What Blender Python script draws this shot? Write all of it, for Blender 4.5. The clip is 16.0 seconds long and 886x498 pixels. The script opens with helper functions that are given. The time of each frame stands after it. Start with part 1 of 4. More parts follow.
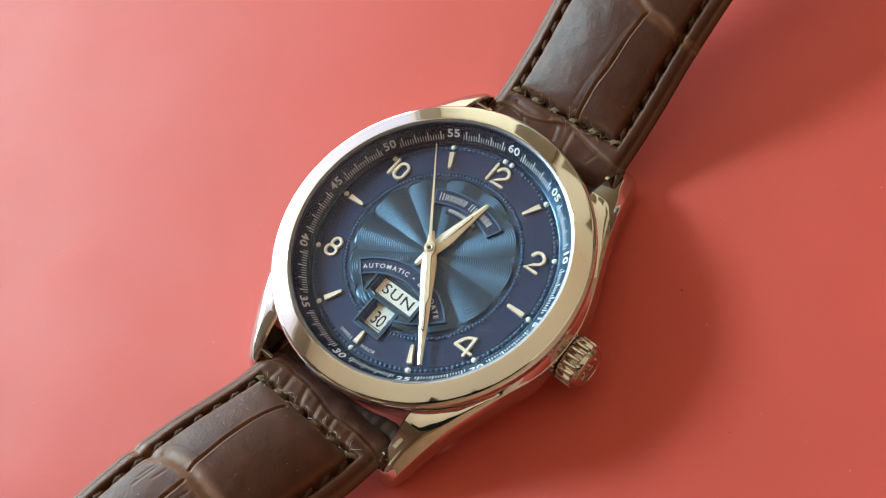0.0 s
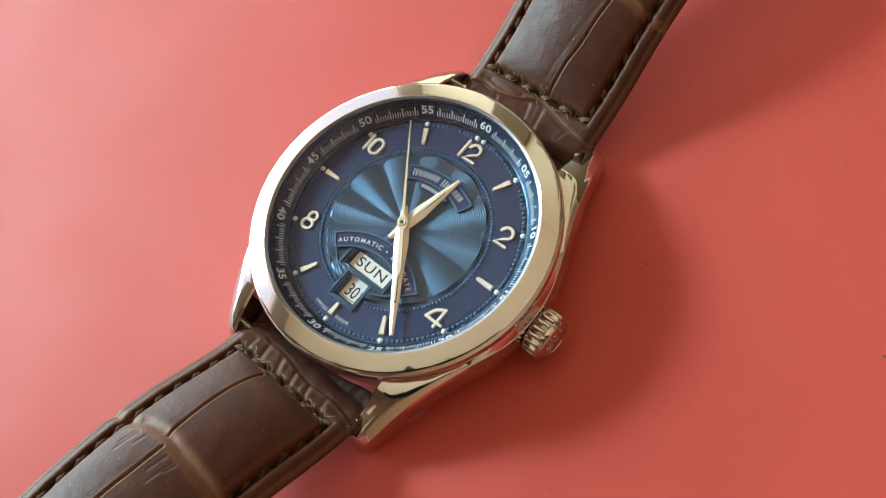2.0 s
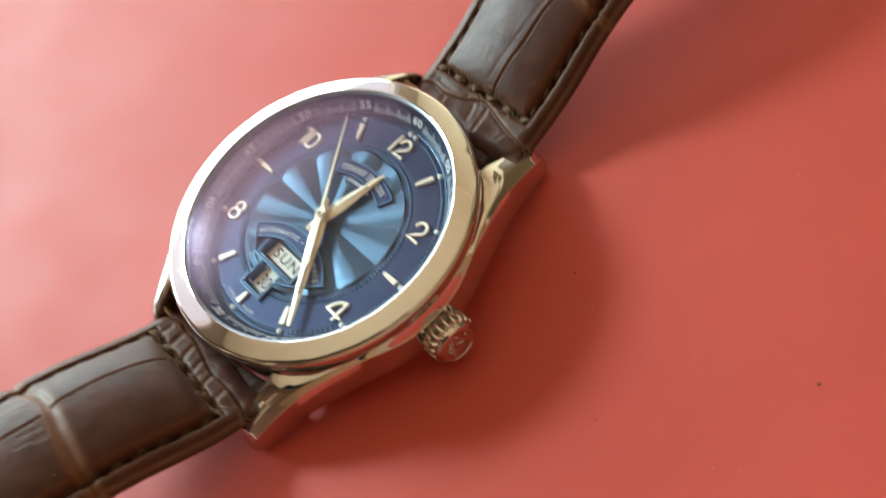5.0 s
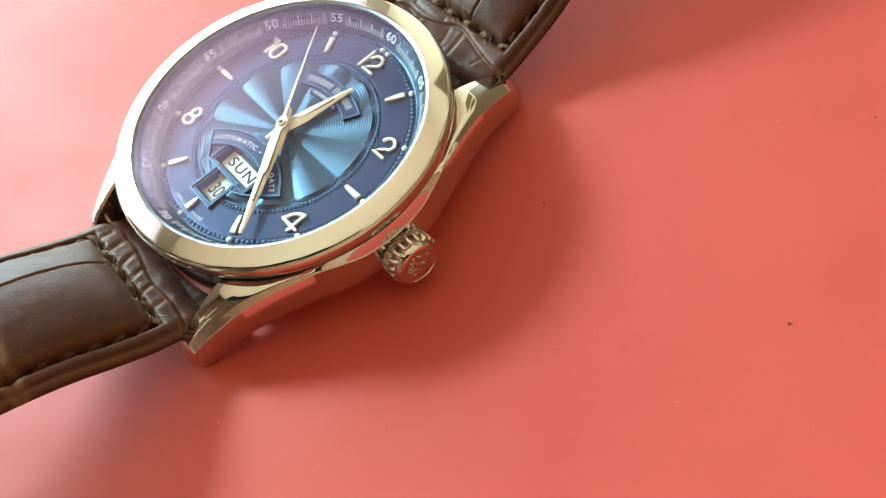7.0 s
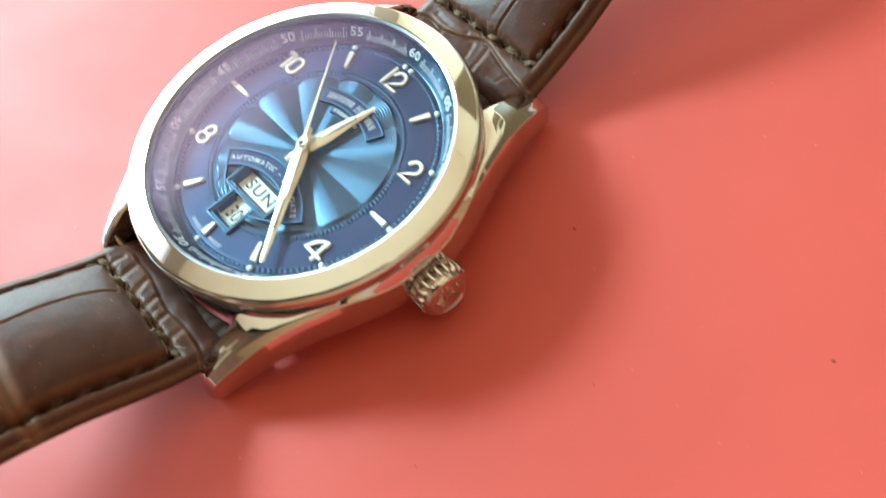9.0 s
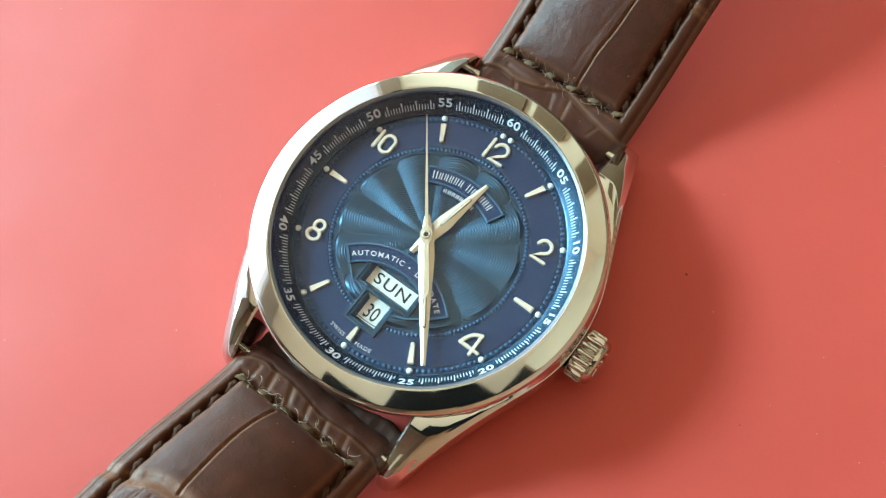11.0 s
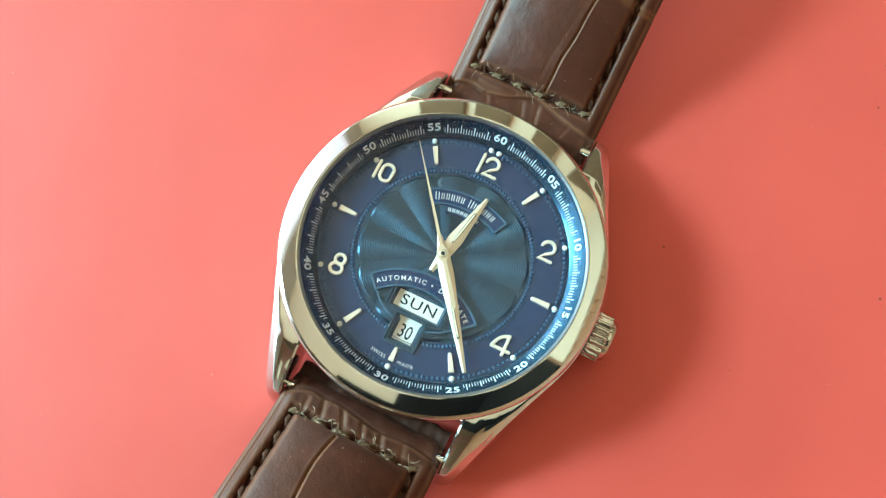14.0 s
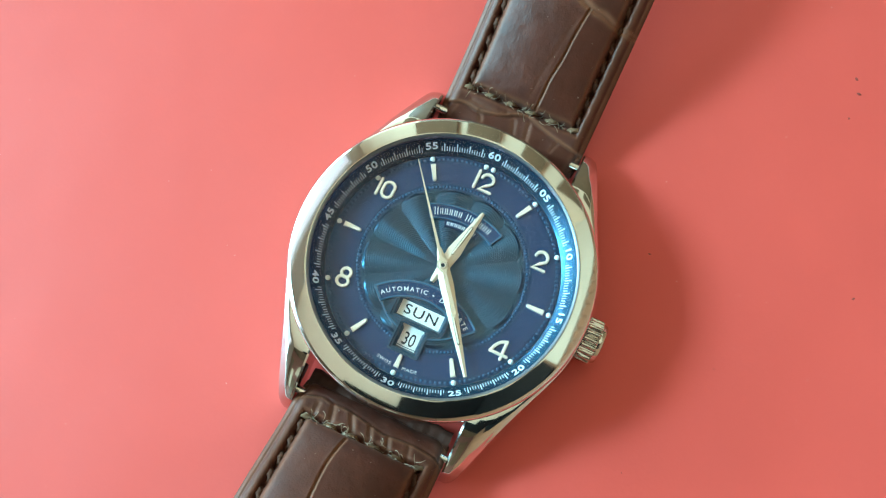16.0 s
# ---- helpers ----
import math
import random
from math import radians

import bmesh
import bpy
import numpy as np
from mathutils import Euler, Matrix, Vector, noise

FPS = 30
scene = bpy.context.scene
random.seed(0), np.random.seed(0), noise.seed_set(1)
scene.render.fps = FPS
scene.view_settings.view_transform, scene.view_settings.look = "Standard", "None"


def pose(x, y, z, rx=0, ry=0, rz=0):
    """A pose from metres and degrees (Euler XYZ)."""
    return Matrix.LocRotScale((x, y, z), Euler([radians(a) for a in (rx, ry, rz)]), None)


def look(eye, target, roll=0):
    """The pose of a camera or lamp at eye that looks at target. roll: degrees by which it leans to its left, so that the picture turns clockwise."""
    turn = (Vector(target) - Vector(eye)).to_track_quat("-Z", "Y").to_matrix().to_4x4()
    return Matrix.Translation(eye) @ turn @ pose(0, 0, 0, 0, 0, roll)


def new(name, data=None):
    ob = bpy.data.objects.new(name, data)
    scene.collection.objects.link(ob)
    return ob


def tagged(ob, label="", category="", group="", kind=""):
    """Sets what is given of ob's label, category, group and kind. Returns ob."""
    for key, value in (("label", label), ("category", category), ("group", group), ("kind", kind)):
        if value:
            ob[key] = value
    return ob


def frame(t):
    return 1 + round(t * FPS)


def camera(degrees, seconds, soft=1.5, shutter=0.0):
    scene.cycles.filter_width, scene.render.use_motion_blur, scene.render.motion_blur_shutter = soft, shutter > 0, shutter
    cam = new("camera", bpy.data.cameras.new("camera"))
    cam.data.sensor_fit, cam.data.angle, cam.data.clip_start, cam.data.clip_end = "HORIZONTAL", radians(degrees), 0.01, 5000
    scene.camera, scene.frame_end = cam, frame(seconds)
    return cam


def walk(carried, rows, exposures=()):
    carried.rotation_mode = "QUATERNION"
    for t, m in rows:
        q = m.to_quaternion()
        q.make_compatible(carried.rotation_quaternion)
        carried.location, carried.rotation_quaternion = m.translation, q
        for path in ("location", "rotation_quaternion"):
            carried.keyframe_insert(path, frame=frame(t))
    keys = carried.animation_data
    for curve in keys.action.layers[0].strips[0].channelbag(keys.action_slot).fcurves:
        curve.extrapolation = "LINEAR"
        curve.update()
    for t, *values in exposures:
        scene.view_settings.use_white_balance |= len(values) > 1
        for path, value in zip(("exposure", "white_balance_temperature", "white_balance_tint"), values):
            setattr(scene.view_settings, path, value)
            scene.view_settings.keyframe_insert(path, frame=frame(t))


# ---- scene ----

MM = 0.001
SOFT = 1.2
# seconds, stops, kelvin, tint
EXPOSURES = [(0.0, -0.02, 6500, 3), (2.5, -0.04, 6600, 4), (3.0, -0.18, 7150, 9), (4.0, -0.48, 7750, 18), (4.5, -0.64, 7800, 18), (5.0, -0.12, 7000, 5),
             (7.3, 0.44, 6450, -6), (8.5, 0.50, 6500, -8), (9.0, 0.62, 5900, -9), (9.5, 0.36, 5850, -7), (11.8, 0.34, 5650, -12),
             (13.0, 0.41, 5600, -13), (13.5, 0.39, 5550, -13), (14.0, 0.55, 5600, -17), (14.5, 0.40, 5950, -17), (15.0, 0.46, 5350, -20), (16.0, 0.48, 5000, -20)]
cam = camera(51.99, 16.0, soft=SOFT, shutter=0.5)
# seconds; eye in millimetres from the watch's axis on the red sheet; turn in degrees
PATH = [
    (0.0, 51.22, -22.88, 107.85, 26.684, 12.799, 40.680),
    (0.5, 50.87, -23.04, 107.78, 26.566, 12.535, 40.659),
    (1.0, 50.95, -23.49, 108.17, 26.383, 12.306, 40.671),
    (1.5, 51.71, -23.27, 108.57, 25.670, 11.857, 40.591),
    (2.0, 54.38, -20.97, 110.70, 24.570, 12.425, 40.767),
    (2.5, 61.62, -17.66, 115.67, 23.662, 13.324, 41.484),
    (3.0, 78.36, -5.77, 119.80, 24.299, 15.656, 42.783),
    (3.5, 81.01, -1.13, 118.90, 21.965, 19.263, 44.697),
    (4.0, 80.15, -1.26, 117.21, 22.249, 21.351, 45.549),
    (4.5, 69.35, -8.39, 106.95, 22.296, 18.625, 45.713),
    (5.0, 75.02, -9.26, 94.64, 31.191, 17.953, 47.946),
    (5.2, 74.22, -4.82, 88.56, 28.748, 16.575, 49.765),
    (7.3, 75.97, -17.51, 85.65, 32.450, 12.039, 49.911),
    (7.5, 76.26, -17.02, 84.50, 32.901, 12.215, 50.387),
    (8.0, 76.99, -16.33, 84.65, 32.880, 12.777, 50.531),
    (8.5, 76.28, -16.87, 84.51, 32.786, 12.588, 50.363),
    (9.0, 67.29, -16.39, 87.40, 30.287, 11.329, 49.131),
    (9.5, 49.52, -18.97, 95.93, 26.345, 8.592, 44.452),
    (9.7, 46.28, -17.51, 98.33, 23.990, 8.429, 42.471),
    (11.8, 22.79, -22.64, 110.88, 16.358, 2.458, 33.983),
    (12.0, 21.10, -20.80, 112.68, 15.433, 1.495, 32.599),
    (12.5, 19.95, -23.08, 120.30, 15.349, 1.433, 30.982),
    (13.0, 11.39, -24.17, 121.89, 13.643, -0.601, 28.127),
    (13.5, 20.98, -20.69, 119.29, 15.571, 1.081, 25.695),
    (14.0, 11.71, -24.08, 120.49, 13.916, -0.043, 26.124),
    (14.5, 11.86, -24.86, 120.93, 13.769, 0.259, 25.922),
    (15.0, 12.01, -25.10, 124.33, 13.897, -0.191, 25.097),
    (15.5, 11.43, -24.48, 128.05, 13.863, -0.389, 24.711),
    (16.0, 10.76, -24.86, 127.97, 13.960, -0.347, 24.883),
]
walk(cam, [(t, pose(x * MM, y * MM, z * MM, rx, ry, rz)) for t, x, y, z, rx, ry, rz in PATH], EXPOSURES)


# ---- world and light ----
world = bpy.data.worlds.new("sky")
scene.world = world
world.use_nodes = True
wn = world.node_tree.nodes
sky = wn.new("ShaderNodeTexSky")
sky.sky_type = "NISHITA"
sky.sun_disc = False
sky.sun_elevation = radians(40)
sky.sun_rotation = radians(-90)
wn["Background"].inputs["Strength"].default_value = 0.1
world.node_tree.links.new(sky.outputs[0], wn["Background"].inputs["Color"])

# three lamps added for an unseen window: clear panes low down, a supposed sheer curtain over the upper part, and the
# bright gap of sky in it
WIN_X, WIN_Y, WIN_Z, WIN_W, WIN_H = -1.2, -0.04, 0.67, 1.78, 1.28
PANE_H = 0.42
SKY_Y, SKY_Z, SKY_W, SKY_H = -0.33, 0.80, 0.36, 0.28


def window_light(name, x, y, z, wide, high, watts, colour, target):
    d = bpy.data.lights.new(name, "AREA")
    d.shape = "RECTANGLE"
    d.size, d.size_y, d.energy, d.color = wide, high, watts, colour
    ob = new(name, d)
    ob.matrix_world = look((x, y, z), target)


LOW_Z = WIN_Z - WIN_H / 2 + PANE_H / 2
HIGH_Z = WIN_Z + PANE_H / 2
window_light("pane_daylight", WIN_X - 0.04, WIN_Y, LOW_Z, WIN_W, PANE_H, 32.0, (0.66, 0.89, 1.0), (0.0, WIN_Y, LOW_Z))
window_light("upper_daylight", WIN_X - 0.04, WIN_Y, HIGH_Z, WIN_W, WIN_H - PANE_H, 4.0, (1.0, 0.84, 0.92), (0.0, WIN_Y, HIGH_Z))
window_light("clear_sky_daylight", WIN_X + 0.03, SKY_Y, SKY_Z, SKY_W, SKY_H, 25.5, (0.60, 0.88, 1.0), (0.0, 0.0, 0.0))


# ---- materials ----
def material(name, colour, rough=0.5, metal=0.0, spec=0.5, vary=0.0, vary_scale=1.0, bump=0.0, bump_scale=1.0, fine=0.0, fine_scale=1.0, rough_vary=0.0, coat=0.0):
    """A principled material with two scales of variation; scales are in marks per millimetre."""
    m = bpy.data.materials.new(name)
    m.use_nodes = True
    nt = m.node_tree
    p = nt.nodes["Principled BSDF"]
    p.inputs["Base Color"].default_value = (*colour, 1)
    p.inputs["Roughness"].default_value = rough
    p.inputs["Metallic"].default_value = metal
    p.inputs["Specular IOR Level"].default_value = spec
    p.inputs["Coat Weight"].default_value = coat
    p.inputs["Coat Roughness"].default_value = 0.05
    geo = nt.nodes.new("ShaderNodeTexCoord")

    def noise_node(scale, detail):
        n = nt.nodes.new("ShaderNodeTexNoise")
        n.inputs["Scale"].default_value = scale / MM
        n.inputs["Detail"].default_value = detail
        nt.links.new(geo.outputs["Object"], n.inputs["Vector"])
        return n

    if vary:
        n = noise_node(vary_scale, 4)
        mix = nt.nodes.new("ShaderNodeMix")
        mix.data_type = "RGBA"
        mix.inputs[6].default_value = (*[c * (1 - vary) for c in colour], 1)
        mix.inputs[7].default_value = (*[min(1, c * (1 + vary)) for c in colour], 1)
        nt.links.new(n.outputs["Fac"], mix.inputs[0])
        nt.links.new(mix.outputs[2], p.inputs["Base Color"])
    if rough_vary:
        n = noise_node(vary_scale * 1.7, 5)
        r = nt.nodes.new("ShaderNodeMapRange")
        r.inputs["To Min"].default_value = max(0.02, rough - rough_vary)
        r.inputs["To Max"].default_value = rough + rough_vary
        nt.links.new(n.outputs["Fac"], r.inputs["Value"])
        nt.links.new(r.outputs["Result"], p.inputs["Roughness"])
    last = None
    for strength, scale, detail in ((bump, bump_scale, 3), (fine, fine_scale, 2)):
        if strength:
            n = noise_node(scale, detail)
            b = nt.nodes.new("ShaderNodeBump")
            b.inputs["Strength"].default_value = 1.0
            b.inputs["Distance"].default_value = strength * MM
            nt.links.new(n.outputs["Fac"], b.inputs["Height"])
            if last:
                nt.links.new(last.outputs["Normal"], b.inputs["Normal"])
            last = b
    if last:
        nt.links.new(last.outputs["Normal"], p.inputs["Normal"])
    return m


def glass_material(name, base):
    """Coated watch glass: clear, with a reflection by Fresnel."""
    m = bpy.data.materials.new(name)
    m.use_nodes = True
    nt = m.node_tree
    nt.nodes.remove(nt.nodes["Principled BSDF"])
    clear = nt.nodes.new("ShaderNodeBsdfTransparent")
    gloss = nt.nodes.new("ShaderNodeBsdfGlossy")
    gloss.inputs["Roughness"].default_value = 0.14
    gloss.inputs["Color"].default_value = (0.75, 0.53, 0.74, 1)
    facing = nt.nodes.new("ShaderNodeLayerWeight")
    facing.inputs["Blend"].default_value = 0.5
    power = nt.nodes.new("ShaderNodeMath")
    power.operation = "POWER"
    power.inputs[1].default_value = 2.6
    fres = nt.nodes.new("ShaderNodeMapRange")
    fres.inputs["To Min"].default_value = base
    nt.links.new(facing.outputs["Facing"], power.inputs[0])
    nt.links.new(power.outputs[0], fres.inputs["Value"])
    mix = nt.nodes.new("ShaderNodeMixShader")
    nt.links.new(fres.outputs[0], mix.inputs[0])
    nt.links.new(clear.outputs[0], mix.inputs[1])
    nt.links.new(gloss.outputs[0], mix.inputs[2])
    nt.links.new(mix.outputs[0], nt.nodes["Material Output"].inputs["Surface"])
    return m


RED = material("red_card", (0.58, 0.074, 0.055), 0.60, spec=0.48, vary=0.06, vary_scale=0.05, bump=0.8, bump_scale=0.022, fine=0.014, fine_scale=1.8, rough_vary=0.10)
WHITE = material("white_table", (0.82, 0.81, 0.79), 0.45, vary=0.03, vary_scale=0.02)
WALL = material("cream_plaster", (0.80, 0.60, 0.40), 0.8, vary=0.05, vary_scale=0.004)
ROSE = material("rose_plaster", (0.48, 0.39, 0.33), 0.8, vary=0.06, vary_scale=0.004)
BAND = material("buff_plaster", (0.60, 0.46, 0.31), 0.8, vary=0.06, vary_scale=0.004)
BLACK_MIRRORED = material("black_mirrored", (0.010, 0.008, 0.007), 0.7, spec=0.15, vary=0.3, vary_scale=0.02)
WOOD = material("brown_wood", (0.27, 0.118, 0.052), 0.5, vary=0.25, vary_scale=0.01)
PANEL = material("mirrored_brown", (0.15, 0.085, 0.04), 0.4, vary=0.3, vary_scale=0.01)
DARK_WOOD = material("dark_brown_wood", (0.22, 0.090, 0.058), 0.5, vary=0.3, vary_scale=0.01)
CEIL = material("cream_ceiling", (0.73, 0.505, 0.328), 0.85, vary=0.04, vary_scale=0.003)
STEEL = material("polished_steel", (0.66, 0.635, 0.605), 0.05, 1.0, vary=0.03, vary_scale=0.6, rough_vary=0.025)
STEEL_DULL = material("crown_steel", (0.60, 0.57, 0.52), 0.10, 1.0, vary=0.06, vary_scale=1.2)
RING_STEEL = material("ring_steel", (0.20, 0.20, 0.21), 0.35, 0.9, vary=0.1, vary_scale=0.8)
# near-black for gaps; on the crown it stands for shade
GAP = material("gap_black", (0.02, 0.02, 0.022), 0.6)
BLUE = material("blue_lacquer", (0.025, 0.051, 0.126), 0.36, 0.55, vary=0.08, vary_scale=0.4, coat=0.15)
BLUE_GUILLOCHE = material("blue_guilloche", (0.058, 0.101, 0.153), 0.40, 0.95, vary=0.05, vary_scale=0.5)
BLUE_BEAD = material("blue_bead", (0.040, 0.088, 0.165), 0.45, 0.6, vary=0.05, vary_scale=0.5)
# lighter blue on the plaque rims, in place of light caught by their edges
BLUE_LIT_RIM = material("blue_lit_rim", (0.085, 0.17, 0.28), 0.38, 0.7, vary=0.05, vary_scale=0.5)
BLUE_RING = material("blue_ring", (0.040, 0.086, 0.140), 0.24, 0.8, vary=0.05, vary_scale=0.5, coat=0.12)
CREAM = material("gilt_marker", (0.88, 0.82, 0.70), 0.34, 0.6, vary=0.05, vary_scale=1.0)
GILT = material("gilt_pointer", (0.72, 0.63, 0.48), 0.40, 0.85, vary=0.04, vary_scale=0.8)
BRONZE = material("dark_gilt", (0.16, 0.12, 0.07), 0.45, 0.7, vary=0.1, vary_scale=1.0)
LUME = material("white_lume", (0.85, 0.88, 0.86), 0.5)
PRINT = material("silver_print", (0.72, 0.75, 0.78), 0.5, vary=0.05, vary_scale=2)
DISC = material("white_disc", (0.86, 0.85, 0.80), 0.5, vary=0.03, vary_scale=1)
INK = material("black_ink", (0.012, 0.012, 0.014), 0.6)
LEATHER = material("brown_leather", (0.062, 0.0170, 0.0086), 0.46, vary=0.38, vary_scale=0.35, bump=0.085, bump_scale=0.8, fine=0.036, fine_scale=4.0, rough_vary=0.09, spec=0.26)
# creases, lips and edges of the hide are rubbed to a paler tan
nt = LEATHER.node_tree
rubbed = nt.nodes.new("ShaderNodeAttribute")
rubbed.attribute_name = "wear"
patchy = nt.nodes.new("ShaderNodeTexNoise")
patchy.inputs["Scale"].default_value = 0.9 / MM
patchy.inputs["Detail"].default_value = 4
amount = nt.nodes.new("ShaderNodeMath")
amount.operation = "MULTIPLY"
tan = nt.nodes.new("ShaderNodeMix")
tan.data_type = "RGBA"
tan.inputs[7].default_value = (0.25, 0.112, 0.055, 1)
sheen = nt.nodes["Principled BSDF"].inputs
sheen["Sheen Weight"].default_value = 0.06
sheen["Sheen Roughness"].default_value = 0.45
sheen["Sheen Tint"].default_value = (0.95, 0.80, 0.66, 1)
leather_in = sheen["Base Color"]
nt.links.new(leather_in.links[0].from_socket, tan.inputs[6])
nt.links.new(rubbed.outputs["Fac"], amount.inputs[0])
nt.links.new(patchy.outputs["Fac"], amount.inputs[1])
nt.links.new(amount.outputs[0], tan.inputs[0])
nt.links.new(tan.outputs[2], leather_in)
LINING = material("leather_edge", (0.045, 0.017, 0.010), 0.65, spec=0.2, vary=0.3, vary_scale=0.5, bump=0.05, bump_scale=2)
THREAD = material("brown_thread", (0.062, 0.026, 0.014), 0.65, spec=0.15, vary=0.35, vary_scale=1.5, bump=0.06, bump_scale=6)
WORN_THREAD = material("rubbed_thread", (0.150, 0.092, 0.050), 0.7, spec=0.15, vary=0.85, vary_scale=0.8, bump=0.06, bump_scale=6)
FIBRE = material("loose_fibre", (0.30, 0.22, 0.15), 0.7)
GLASS = glass_material("watch_glass", 0.014)


# ---- mesh helpers (millimetres) ----
def part(name, bm, mat, parent=None, label="", sharp=35):
    """One bmesh, in millimetres, as one mesh object under its thing or part."""
    bmesh.ops.transform(bm, matrix=Matrix.Scale(MM, 4), verts=bm.verts)
    bmesh.ops.recalc_face_normals(bm, faces=bm.faces)
    me = bpy.data.meshes.new(name)
    bm.to_mesh(me)
    bm.free()
    for p in me.polygons:
        p.use_smooth = True
    me.set_sharp_from_angle(angle=radians(sharp))
    me.materials.append(mat)
    ob = new(name, me)
    if parent:
        ob.parent = parent
    if label:
        tagged(ob, label)
    return ob


def lathe(profile, seg=160, closed=True):
    """A profile of (r, z) turned round the z axis."""
    bm = bmesh.new()
    rings = []
    for r, z in profile:
        if r < 1e-6:
            rings.append([bm.verts.new((0, 0, z))] * seg)
        else:
            rings.append([bm.verts.new((r * math.cos(2 * math.pi * i / seg), r * math.sin(2 * math.pi * i / seg), z)) for i in range(seg)])
    pairs = list(zip(rings, rings[1:])) + ([(rings[-1], rings[0])] if closed else [])
    for a, b in pairs:
        for i in range(seg):
            j = (i + 1) % seg
            vs = []
            for v in (a[i], a[j], b[j], b[i]):
                if v not in vs:
                    vs.append(v)
            if len(vs) > 2:
                bm.faces.new(vs)
    return bm


def add_prism(bm, outline, z0, z1, inset=0.0):
    """An upright prism over a convex-ish outline of (x, y), with a chamfered top."""
    n = len(outline)
    cx, cy = sum(p[0] for p in outline) / n, sum(p[1] for p in outline) / n
    low = [bm.verts.new((x, y, z0)) for x, y in outline]
    rings = [low]
    if inset:
        rings.append([bm.verts.new((x, y, z1 - inset)) for x, y in outline])
        top = []
        for x, y in outline:
            d = math.hypot(x - cx, y - cy)
            k = max(0.0, (d - inset) / d) if d else 1
            top.append(bm.verts.new((cx + (x - cx) * k, cy + (y - cy) * k, z1)))
        rings.append(top)
    else:
        rings.append([bm.verts.new((x, y, z1)) for x, y in outline])
    for a, b in zip(rings, rings[1:]):
        for i in range(n):
            bm.faces.new((a[i], a[(i + 1) % n], b[(i + 1) % n], b[i]))
    bm.faces.new(rings[-1])
    bm.faces.new(low[::-1])


def add_ribbon(bm, pts, width, z0, z1, closed=False, caps=True, crown=0.0):
    """A flat stroke of the given width along a line of (x, y), with round ends and a soft top."""
    pts = [Vector(p) for p in pts]
    n = len(pts)
    hw = width / 2
    rows = []

    def row(c, nx, ny, k=1.0):
        e = hw * k
        prof = [(-e, z0), (-e, z1 - 0.3 * (z1 - z0)), (-e * 0.72, z1), (0, z1 + crown), (e * 0.72, z1), (e, z1 - 0.3 * (z1 - z0)), (e, z0)]
        return [bm.verts.new((c.x + nx * a, c.y + ny * a, z)) for a, z in prof]

    for i in range(n):
        if closed:
            a, b = pts[i - 1], pts[(i + 1) % n]
        else:
            a, b = pts[max(0, i - 1)], pts[min(n - 1, i + 1)]
        d = (b - a).normalized()
        nx, ny = -d.y, d.x
        if caps and not closed and i == 0:
            for q in (80, 55, 28):
                rows.append(row(pts[0] - d * hw * math.sin(radians(q)), nx, ny, math.cos(radians(q))))
        rows.append(row(pts[i], nx, ny))
        if caps and not closed and i == n - 1:
            for q in (28, 55, 80):
                rows.append(row(pts[-1] + d * hw * math.sin(radians(q)), nx, ny, math.cos(radians(q))))
    m = len(rows)
    for i in range(m if closed else m - 1):
        a, b = rows[i], rows[(i + 1) % m]
        for k in range(7):
            bm.faces.new((a[k], a[(k + 1) % 7], b[(k + 1) % 7], b[k]))
    if not closed:
        bm.faces.new(rows[0])
        bm.faces.new(rows[-1][::-1])


def arc(cx, cy, rx, ry, a0, a1, n):
    """Points on an ellipse; angles in degrees from the x axis."""
    return [(cx + rx * math.cos(radians(a0 + (a1 - a0) * i / n)), cy + ry * math.sin(radians(a0 + (a1 - a0) * i / n))) for i in range(n + 1)]


def smooth(pts, n=8):
    """A Catmull-Rom line through points of any dimension."""
    pts = [np.array(p, float) for p in pts]
    out = []
    for i in range(len(pts) - 1):
        p0, p1, p2, p3 = pts[max(0, i - 1)], pts[i], pts[i + 1], pts[min(len(pts) - 1, i + 2)]
        for k in range(n):
            t = k / n
            out.append(0.5 * (2 * p1 + (p2 - p0) * t + (2 * p0 - 5 * p1 + 4 * p2 - p3) * t * t + (3 * p1 - p0 - 3 * p2 + p3) * t ** 3))
    out.append(pts[-1])
    return out


def lettering(text, size, bold=0.0, thick=0.02, wide=1.0, spacing=1.0):
    """Words in the built-in font as a bmesh, centred, lying in the plane z = 0."""
    cu = bpy.data.curves.new("words", "FONT")
    cu.body, cu.size, cu.align_x, cu.align_y = text, size, "CENTER", "CENTER"
    cu.offset, cu.extrude, cu.space_character, cu.resolution_u = bold, thick, spacing, 4
    ob = new("words", cu)
    me = bpy.data.meshes.new_from_object(ob.evaluated_get(bpy.context.evaluated_depsgraph_get()))
    bpy.data.objects.remove(ob)
    bpy.data.curves.remove(cu)
    bm = bmesh.new()
    bm.from_mesh(me)
    bpy.data.meshes.remove(me)
    xs = [v.co.x for v in bm.verts]
    ys = [v.co.y for v in bm.verts]
    cx, cy = (min(xs) + max(xs)) / 2, (min(ys) + max(ys)) / 2
    for v in bm.verts:
        v.co.x = (v.co.x - cx) * wide
        v.co.y -= cy
    return bm


def polar(r, az):
    """x, y at a radius and a clock angle (degrees from the twelve, clockwise)."""
    return r * math.sin(radians(az)), r * math.cos(radians(az))


# ---- the room that closes the place ----
def box(name, lo, hi, mat, label, category):
    bm = bmesh.new()
    bmesh.ops.create_cube(bm, size=1)
    for v in bm.verts:
        v.co = Vector([(lo[i] + hi[i]) / 2 + v.co[i] * (hi[i] - lo[i]) for i in range(3)]) / MM
    return tagged(part(name, bm, mat, None, label), category=category, kind="structure")


